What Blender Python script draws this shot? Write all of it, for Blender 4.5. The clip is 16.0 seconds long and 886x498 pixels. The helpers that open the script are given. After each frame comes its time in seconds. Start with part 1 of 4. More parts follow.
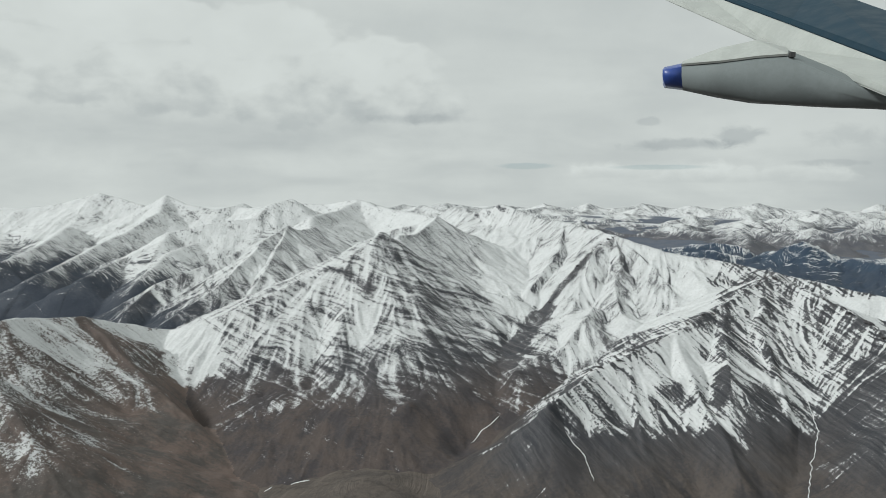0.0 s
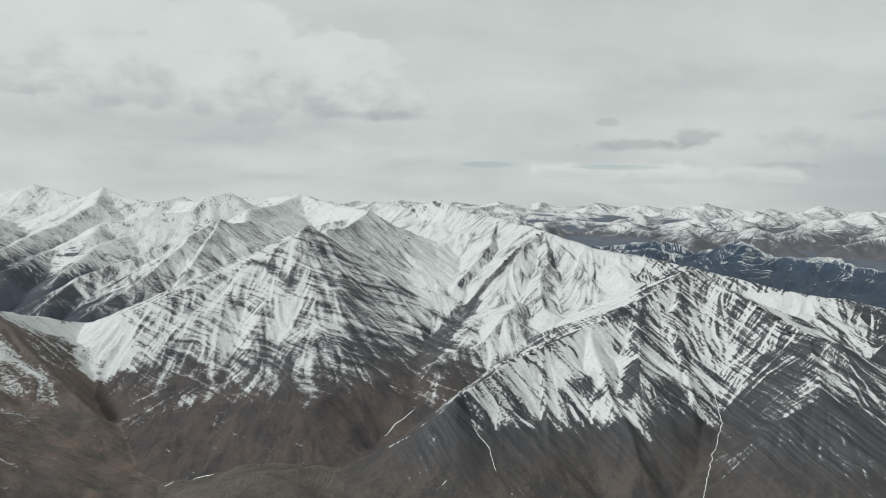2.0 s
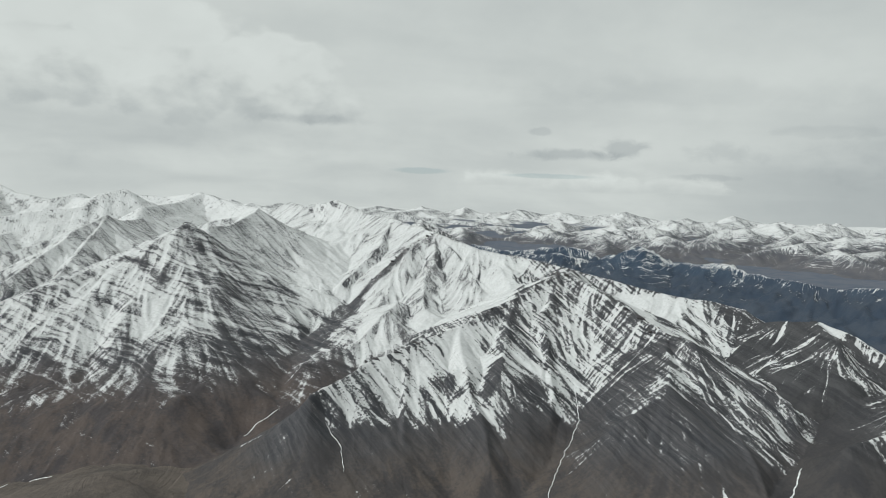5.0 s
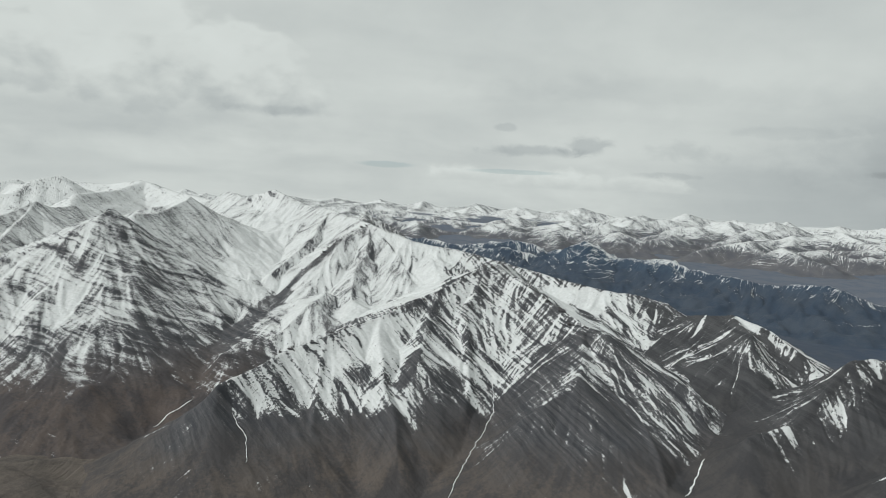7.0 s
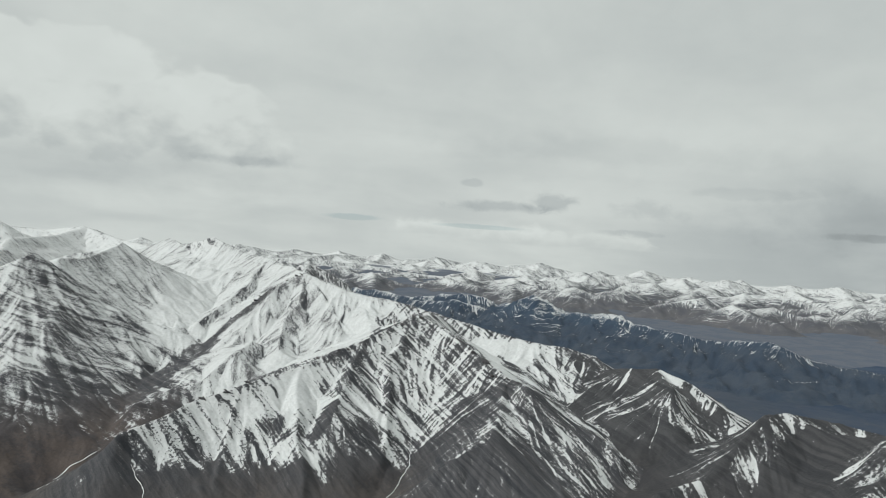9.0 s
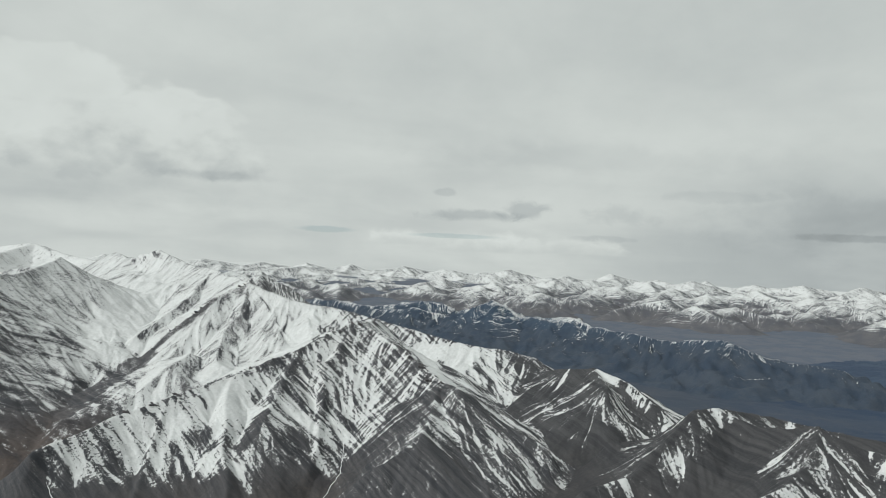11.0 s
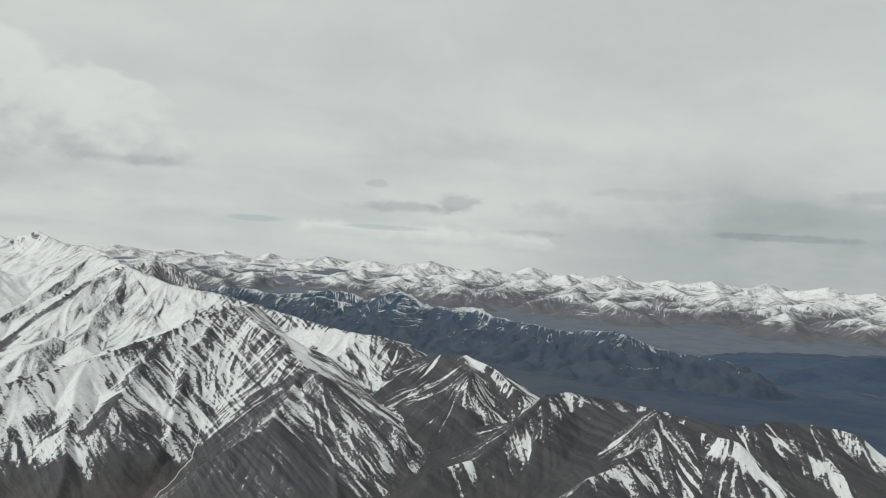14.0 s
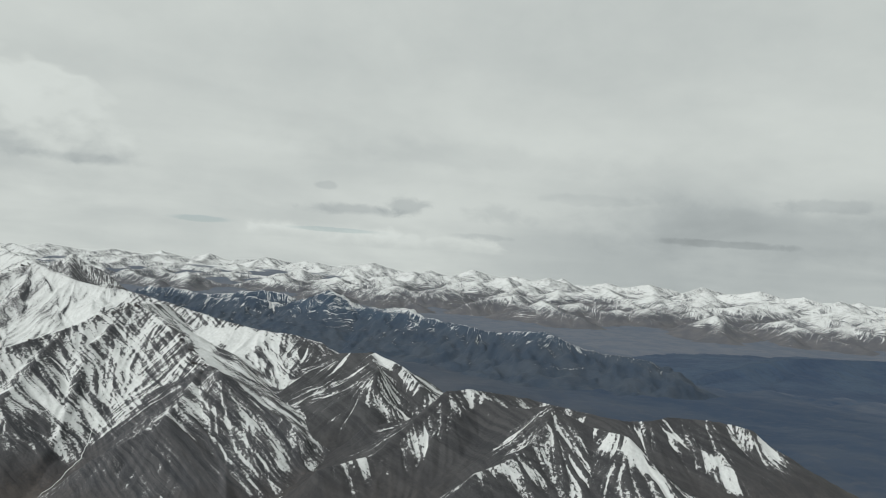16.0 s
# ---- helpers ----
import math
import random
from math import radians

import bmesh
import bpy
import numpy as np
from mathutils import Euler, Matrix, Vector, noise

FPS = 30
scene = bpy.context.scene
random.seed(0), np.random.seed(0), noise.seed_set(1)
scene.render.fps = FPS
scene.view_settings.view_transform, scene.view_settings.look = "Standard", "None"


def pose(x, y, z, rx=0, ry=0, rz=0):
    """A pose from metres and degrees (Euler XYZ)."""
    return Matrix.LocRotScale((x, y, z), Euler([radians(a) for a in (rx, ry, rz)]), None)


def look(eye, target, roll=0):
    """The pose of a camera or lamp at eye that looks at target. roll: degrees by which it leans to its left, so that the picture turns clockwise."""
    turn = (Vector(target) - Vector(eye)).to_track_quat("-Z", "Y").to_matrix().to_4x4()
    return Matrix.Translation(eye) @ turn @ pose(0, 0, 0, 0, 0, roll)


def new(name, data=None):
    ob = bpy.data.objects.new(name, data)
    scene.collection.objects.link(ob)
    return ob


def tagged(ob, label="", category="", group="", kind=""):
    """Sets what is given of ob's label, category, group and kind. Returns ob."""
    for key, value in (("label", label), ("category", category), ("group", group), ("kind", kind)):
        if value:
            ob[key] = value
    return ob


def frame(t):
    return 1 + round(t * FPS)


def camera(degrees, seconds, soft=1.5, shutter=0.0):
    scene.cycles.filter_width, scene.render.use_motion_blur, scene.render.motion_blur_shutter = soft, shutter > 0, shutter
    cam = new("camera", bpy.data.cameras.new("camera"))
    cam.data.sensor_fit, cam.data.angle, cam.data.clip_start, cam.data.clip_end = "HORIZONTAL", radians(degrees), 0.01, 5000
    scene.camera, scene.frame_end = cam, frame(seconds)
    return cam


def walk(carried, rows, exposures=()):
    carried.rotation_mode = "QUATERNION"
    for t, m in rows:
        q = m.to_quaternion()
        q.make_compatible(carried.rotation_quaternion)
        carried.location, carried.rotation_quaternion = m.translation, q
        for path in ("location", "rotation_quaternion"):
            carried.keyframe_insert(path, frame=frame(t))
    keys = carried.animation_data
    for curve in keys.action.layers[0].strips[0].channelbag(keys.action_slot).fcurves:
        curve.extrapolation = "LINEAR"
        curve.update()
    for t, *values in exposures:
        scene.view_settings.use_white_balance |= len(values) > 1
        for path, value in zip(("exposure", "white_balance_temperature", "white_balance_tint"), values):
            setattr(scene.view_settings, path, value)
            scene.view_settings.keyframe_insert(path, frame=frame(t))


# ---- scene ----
cam = camera(59.5, 16.0, soft=0.55)
METRES, EYE, TILT, LEAN, TURN = 290.0, 260.0, -5.0, 0.0, 0.0
ROWS = [
    (0.0, 0.0, 0.0, 0.0, 0.0, 0.0, -0.0),
    (0.5, 0.0328, 0.002, -0.0025, -0.52, 0.14, -0.13),
    (1.0, 0.0638, 0.0037, -0.0066, -1.38, -0.07, -0.22),
    (1.5, 0.095, 0.005, -0.0089, -2.21, -0.22, -0.3),
    (2.0, 0.1267, 0.0067, -0.0128, -2.96, -0.16, -0.47),
    (2.5, 0.1588, 0.005, -0.0166, -3.69, -0.27, -0.39),
    (3.0, 0.1899, 0.0057, -0.0183, -4.5, 0.24, -0.52),
    (3.5, 0.2209, 0.0055, -0.0218, -5.33, 0.49, -0.54),
    (4.0, 0.2514, 0.0039, -0.0255, -6.27, 0.4, -0.77),
    (6.5, 0.4089, -0.0028, -0.0388, -9.87, 0.17, -1.67),
    (7.0, 0.4404, -0.0051, -0.0396, -10.53, -0.01, -1.95),
    (7.5, 0.4717, -0.0072, -0.0423, -11.2, 0.6, -2.5),
    (8.0, 0.5041, -0.0102, -0.0444, -11.85, 1.38, -2.73),
    (8.5, 0.5342, -0.012, -0.0453, -12.65, 3.18, -2.99),
    (11.0, 0.6893, -0.0274, -0.0588, -14.88, 4.84, -1.15),
    (11.5, 0.7202, -0.032, -0.0609, -15.69, 4.73, -1.58),
    (12.0, 0.7495, -0.0402, -0.0642, -16.41, 4.5, -1.65),
    (12.5, 0.7804, -0.0472, -0.0686, -17.15, 4.43, -1.71),
    (13.0, 0.8091, -0.0526, -0.0696, -18.07, 4.25, -1.81),
    (13.5, 0.8393, -0.0597, -0.0712, -18.89, 4.3, -1.77),
    (14.0, 0.8653, -0.0751, -0.0735, -20.04, 4.38, -1.79),
    (14.5, 0.8931, -0.0854, -0.0775, -20.99, 5.05, -1.65),
    (15.0, 0.9217, -0.0939, -0.0792, -21.98, 5.14, -1.77),
    (15.5, 0.9508, -0.1033, -0.0839, -22.8, 5.15, -1.85),
    (16.0, 0.9797, -0.112, -0.086, -23.83, 4.73, -1.99),
]
walk(cam, [(t, pose(0, 0, EYE, TILT, LEAN, TURN) @ pose(METRES * x, METRES * y, METRES * z, 90 + pitch, roll, yaw)) for t, x, y, z, yaw, pitch, roll in ROWS], ((0.0, 0.0, 6340.0, 6.0), (8.0, 0.0, 6390.0, 6.0), (16.0, 0.0, 6430.0, 6.0)))

# ---- light: a bright overcast sky with cumulus, and a weak, wide sun ----
SUN_AZ, SUN_EL = 252.0, 36.0          # degrees clockwise from +y, and above the horizon
sun_way = Vector((math.sin(radians(SUN_AZ)) * math.cos(radians(SUN_EL)), math.cos(radians(SUN_AZ)) * math.cos(radians(SUN_EL)), math.sin(radians(SUN_EL))))
sun_lamp = bpy.data.lights.new("sun", "SUN")
sun_lamp.energy, sun_lamp.angle, sun_lamp.color = 2.4, radians(8), (1.0, 0.99, 0.97)
sun = new("sun", sun_lamp)
sun.matrix_world = look(sun_way * 900, (0, 0, 0))


class Nodes:
    """A short hand for node trees: each call makes a node, and a value or a socket may stand for each input."""

    def __init__(self, tree):
        self.tree = tree
        tree.nodes.clear()

    def put(self, socket, value):
        if isinstance(value, bpy.types.NodeSocket):
            self.tree.links.new(value, socket)
        elif value is not None:
            socket.default_value = value

    def node(self, kind, inputs=(), **props):
        n = self.tree.nodes.new(kind)
        for key, value in props.items():
            setattr(n, key, value)
        for key, value in dict(inputs).items():
            self.put(n.inputs[key], value)
        return n

    def math(self, op, a, b=None, c=None, clamp=False):
        n = self.node("ShaderNodeMath", operation=op, use_clamp=clamp)
        for i, v in enumerate((a, b, c)):
            self.put(n.inputs[i], v)
        return n.outputs[0]

    def add(self, *v):
        out = v[0]
        for w in v[1:]:
            out = self.math("ADD", out, w)
        return out

    def mul(self, a, b):
        return self.math("MULTIPLY", a, b)

    def ramp(self, v, lo, hi, to_lo=0.0, to_hi=1.0):
        n = self.node("ShaderNodeMapRange", {"Value": v, "From Min": lo, "From Max": hi, "To Min": to_lo, "To Max": to_hi}, interpolation_type="SMOOTHSTEP")
        return n.outputs[0]

    def vec(self, x, y, z=0.0):
        return self.node("ShaderNodeCombineXYZ", {"X": x, "Y": y, "Z": z}).outputs[0]

    def split(self, v):
        return self.node("ShaderNodeSeparateXYZ", {"Vector": v}).outputs

    def noise(self, v, scale, detail=4.0, rough=0.55, distort=0.0):
        return self.node("ShaderNodeTexNoise", {"Vector": v, "Scale": scale, "Detail": detail, "Roughness": rough, "Distortion": distort}).outputs[0]

    def mix(self, f, a, b):
        n = self.node("ShaderNodeMix", {"Factor": f}, data_type="RGBA")
        for socket, v in ((n.inputs[6], a), (n.inputs[7], b)):
            self.put(socket, (*v, 1.0) if isinstance(v, tuple) else v)
        return n.outputs[2]


def build_sky():
    world = bpy.data.worlds.new("overcast_sky")
    scene.world, world.use_nodes = world, True
    k = Nodes(world.node_tree)
    way = k.node("ShaderNodeTexCoord").outputs["Generated"]
    x, y, z = k.split(way)
    az = k.mul(k.math("ARCTAN2", x, y), 180 / math.pi)
    el = k.mul(k.math("ARCSINE", z), 180 / math.pi)
    # clouds lie on a high sheet: they shrink and flatten towards the horizon
    flat = k.math("ADD", k.math("ABSOLUTE", z), 0.20)
    sheet = k.vec(k.math("DIVIDE", x, flat), k.math("DIVIDE", y, flat), 0.0)
    angle = k.vec(k.mul(az, 0.1), k.mul(el, 0.24), 0.0)
    billow = k.vec(k.mul(az, 0.1), k.mul(el, 0.15), 0.0)
    broad = k.noise(sheet, 0.9, 4.0, 0.5, 0.3)
    puffs = k.noise(billow, 1.9, 3.0, 0.5, 0.2)
    fine = k.noise(billow, 5.5, 5.0, 0.6, 0.3)
    ragged = k.add(k.mul(k.math("SUBTRACT", puffs, 0.5), 1.6), k.mul(k.math("SUBTRACT", fine, 0.5), 0.9))

    frill = k.add(k.mul(k.math("SUBTRACT", k.noise(billow, 8.0, 6.0, 0.55, 0.5), 0.5), 2.0), k.mul(k.math("SUBTRACT", puffs, 0.5), 1.6))

    def inside(az0, el0, w, h):
        a = k.math("DIVIDE", k.math("SUBTRACT", az, az0), w)
        e = k.math("DIVIDE", k.math("SUBTRACT", el, el0), h)
        return k.math("SQRT", k.add(k.mul(a, a), k.mul(e, e))), e

    def bank(az0, el0, w, h, rough=0.9, soft=0.5):
        """How far a direction lies inside a ragged bank of cloud."""
        r, e = inside(az0, el0, w, h)
        return k.ramp(k.add(r, k.mul(frill if w < 7 else ragged, rough)), 1.1, 1.1 - soft)

    # a veil of high cloud, greyer towards the horizon on either hand
    light = k.add(k.ramp(broad, 0.30, 0.70, 0.555, 0.645), k.mul(k.math("SUBTRACT", fine, 0.5), 0.035), k.mul(k.math("SUBTRACT", puffs, 0.5), 0.05))

    def cumulus(under, az0, base, w, h, top, foot, rough=0.55):
        """A heap of cloud on a flat base: bright above, grey below."""
        r, e = inside(az0, base, w, h)
        edge = k.mul(frill, 0.5) if w < 6.2 else k.mul(ragged, rough)
        body = k.ramp(k.add(r, edge), 1.08, 0.62)
        body = k.mul(body, k.ramp(k.add(e, k.mul(frill, 0.06)), -0.06, 0.10))
        glow = k.add(k.ramp(k.add(e, k.mul(ragged, 0.7)), 0.02, 0.75, foot, top), k.mul(k.math("SUBTRACT", fine, 0.5), 0.06))
        return k.add(k.mul(under, k.math("SUBTRACT", 1.0, body)), k.mul(glow, body))

    light = k.math("SUBTRACT", light, k.mul(bank(-20, 3.0, 24, 2.4, 0.5, 0.9), 0.05))
    # the great heap: rounded lobes that run together, bright above and grey below
    near = 9.0
    for az0, el0, w, h in ((-5.0, 7.4, 5.4, 3.1), (-1.6, 5.7, 3.6, 1.7), (-10.5, 6.6, 6.0, 3.0), (-13.0, 10.2, 6.0, 2.2), (-18.5, 7.2, 6.5, 2.6), (-26.5, 7.6, 6.0, 2.8), (-22.0, 11.0, 8.0, 2.0)):
        near = k.math("MINIMUM", near, inside(az0, el0, w, h)[0])
    swell = k.noise(billow, 3.2, 2.0, 0.45, 0.3)
    body = k.ramp(k.add(near, k.mul(k.math("SUBTRACT", swell, 0.5), 0.9), k.mul(k.math("SUBTRACT", fine, 0.5), 0.35)), 1.04, 0.80)
    lit = k.add(el, k.mul(k.math("SUBTRACT", swell, 0.5), 13.0), k.mul(k.math("SUBTRACT", fine, 0.5), 5.0))
    heap = k.add(k.ramp(lit, 2.4, 8.6, 0.51, 0.665), k.mul(k.math("SUBTRACT", puffs, 0.5), 0.14))
    light = k.add(k.mul(light, k.math("SUBTRACT", 1.0, body)), k.mul(heap, body))
    light = k.math("SUBTRACT", light, k.mul(bank(-1.5, 4.5, 4.2, 0.45, 0.5, 0.8), 0.07))
    # loose grey scraps and the heavy grey bank
    shade = k.add(k.mul(bank(46, 3.0, 15, 2.4, 0.7, 0.8), 0.06), k.mul(k.mul(k.ramp(az, 18.0, 44.0), k.ramp(el, 9.0, 1.0)), 0.115))
    shade = k.add(shade, k.mul(bank(43.5, 1.8, 5.0, 0.32, 0.5), 0.08))
    shade = k.add(shade, k.mul(bank(50, 4.7, 4.0, 0.6, 0.6), 0.06))
    shade = k.add(shade, k.mul(bank(34, 4.4, 4.0, 0.5, 0.6), 0.03))
    shade = k.add(shade, k.mul(bank(16.8, 2.6, 4.0, 0.5, 0.6, 0.7), 0.12))
    shade = k.add(shade, k.mul(bank(20.6, 3.1, 2.2, 0.85, 0.65, 0.7), 0.13))
    shade = k.add(shade, k.mul(bank(27.5, 2.9, 3.2, 0.8, 0.7, 0.8), 0.07))
    shade = k.add(shade, k.mul(bank(14.7, 4.2, 0.9, 0.35, 0.5), 0.07))
    shade = k.add(shade, k.mul(bank(25, 7.0, 16, 1.2, 0.8, 0.8), 0.03))
    shade = k.add(shade, k.mul(bank(26.5, 1.2, 2.6, 0.28, 0.5), 0.05))
    light = k.math("SUBTRACT", light, shade)
    light = cumulus(light, 11.5, 0.2, 3.4, 1.3, 0.69, 0.60, 0.4)
    light = cumulus(light, 18.5, -0.1, 4.5, 1.5, 0.70, 0.59, 0.4)
    light = cumulus(light, 25.0, 0.0, 4.0, 1.2, 0.66, 0.58, 0.4)
    tone = k.mix(k.ramp(light, 0.36, 0.66), (0.915, 0.975, 0.99), (0.968, 1.0, 0.972))
    grey = k.node("ShaderNodeVectorMath", operation="SCALE")
    k.put(grey.inputs[0], tone)
    k.put(grey.inputs["Scale"], light)
    # the clear sky shows through one slit
    clear = k.node("ShaderNodeTexSky", sky_type="NISHITA", sun_disc=False, sun_elevation=radians(SUN_EL), sun_rotation=radians(SUN_AZ), altitude=5000.0)
    blue = k.node("ShaderNodeVectorMath", operation="SCALE")
    k.put(blue.inputs[0], clear.outputs[0])
    k.put(blue.inputs["Scale"], 0.055)
    slit = k.mul(k.math("MAXIMUM", bank(6.2, 1.1, 2.2, 0.26, 0.3), bank(15.5, 1.0, 3.6, 0.2, 0.3)), 0.42)
    colour = k.mix(slit, grey.outputs[0], blue.outputs[0])
    back = k.node("ShaderNodeBackground", {"Color": colour, "Strength": 1.0})
    k.node("ShaderNodeOutputWorld", {"Surface": back.outputs[0]})


build_sky()

# ---- materials ----


def finish(k, colour, rough, height=None, strength=0.4, distance=0.5, metal=0.0, spec=0.3):
    b = k.node("ShaderNodeBsdfPrincipled", {"Base Color": colour if isinstance(colour, bpy.types.NodeSocket) else (*colour, 1.0), "Roughness": rough, "Metallic": metal, "Specular IOR Level": spec})
    if height is not None:
        bump = k.node("ShaderNodeBump", {"Height": height, "Strength": strength, "Distance": distance})
        k.put(b.inputs["Normal"], bump.outputs[0])
    k.node("ShaderNodeOutputMaterial", {"Surface": b.outputs[0]})


def material(name):
    m = bpy.data.materials.new(name)
    m.use_nodes = True
    return m, Nodes(m.node_tree)


def mountain_rock(name, snowline=92.0, spread=22.0, cover=0.0, streak=1.0, aspect=(0.25, 0.0), cell=1.0, bedding=1.0, crest=0.0, dusting=0.3, length=0.14, speck=0.45, patchy=0.55, dip=0.75, reach=9.0,
                  rock=((0.050, 0.052, 0.059), (0.112, 0.110, 0.115)), soil=((0.060, 0.059, 0.066), (0.092, 0.085, 0.085)), snow=(0.66, 0.67, 0.67)):
    """Rock in tilted beds, with snow that lies in the gullies above the snow line.
    The 'flow' attribute runs along the crest, down the slope, and from gully to rib."""
    m, k = material(name)
    flow = k.node("ShaderNodeAttribute", attribute_name="flow").outputs["Vector"]
    u, d, rib = k.split(flow)
    geo = k.node("ShaderNodeNewGeometry")
    place = geo.outputs["Position"]
    px, py, pz = k.split(place)
    nx, ny, nz = k.split(geo.outputs["Normal"])
    wobble = k.mul(k.math("SUBTRACT", k.noise(place, 0.05 / cell, 3.0), 0.5), 4.5 * cell)
    run = k.vec(k.add(u, wobble), k.mul(d, length), k.mul(rib, 0.6))
    streaks = k.noise(run, 0.24 / cell, 4.0, 0.62)
    thin = k.noise(run, 0.6 / cell, 3.0, 0.6)
    broken = k.noise(place, 0.3 / cell, 4.0, 0.65)
    beds = k.noise(k.vec(k.add(pz, k.mul(px, dip), k.mul(py, -0.16 * dip), k.mul(wobble, 0.4)), k.mul(py, 0.05), k.mul(px, 0.03)), 0.2 / cell, 4.0, 0.62)
    patch = k.noise(place, 0.022 / cell, 4.0, 0.55)
    grain = k.noise(place, 0.9 / cell, 5.0, 0.65)
    # how readily snow lies here
    def swing(v, by):
        return k.mul(k.math("SUBTRACT", v, 0.5), by / 0.12)

    level = k.add(pz, k.mul(rib, -14.0), k.mul(k.math("SUBTRACT", streaks, 0.5), 34.0), k.mul(k.math("SUBTRACT", patch, 0.5), 26.0))
    high = k.math("DIVIDE", k.math("SUBTRACT", level, snowline), spread)
    high = k.math("MINIMUM", k.math("MAXIMUM", k.math("MINIMUM", high, k.mul(high, 2.2)), -4.0), 1.0)
    # beds crop out where the slope cuts across them
    across = k.ramp(k.math("DIVIDE", k.add(nz, k.mul(nx, dip), k.mul(ny, -0.16 * dip)), math.sqrt(1.0 + 1.03 * dip * dip)), 0.985, 0.90)
    above = k.mul(k.ramp(high, -1.3, 0.1), across)
    lie = k.add(k.mul(high, 0.9), swing(streaks, 0.6 * streak), swing(thin, 0.75 * streak), swing(broken, speck), swing(patch, patchy), k.mul(swing(beds, 0.55 * bedding), above),
                k.mul(nx, aspect[0]), k.mul(ny, aspect[1]), k.mul(k.math("SUBTRACT", nz, 0.84), 2.0), k.mul(rib, -0.75 * streak), k.ramp(k.add(d, k.mul(k.math("SUBTRACT", broken, 0.5), 14.0)), reach, 1.0, 0.0, -crest), cover)
    mask = k.ramp(lie, -0.035, 0.045)
    dust = k.mul(k.ramp(lie, -1.5, 0.05, 0.0, dusting), k.ramp(k.add(thin, k.mul(k.math("SUBTRACT", grain, 0.5), 1.0)), 0.35, 0.6, 0.25, 1.35))
    bare = k.mix(k.ramp(k.add(streaks, k.mul(k.math("SUBTRACT", grain, 0.5), 0.6)), 0.3, 0.7), rock[0], rock[1])
    earth = k.mix(k.ramp(k.add(patch, k.mul(k.math("SUBTRACT", broken, 0.5), 0.5)), 0.35, 0.65), soil[0], soil[1])
    low = k.ramp(k.add(pz, k.mul(k.math("SUBTRACT", patch, 0.5), 50.0)), snowline + 4.0, snowline - 28.0)
    ground_tone = k.mix(low, bare, earth)
    ground_tone = k.mix(dust, ground_tone, (0.42, 0.42, 0.42))
    white = k.mix(k.ramp(broken, 0.3, 0.7), tuple(0.86 * v for v in snow), snow)
    colour = k.mix(mask, ground_tone, white)
    relief = k.add(k.mul(streaks, 1.0), k.mul(beds, 0.6), k.mul(thin, 0.5), k.mul(broken, 0.7), k.mul(grain, 0.2), k.mul(mask, 0.12))
    finish(k, colour, 0.85, relief, 0.55, 2.2 * cell)
    return m


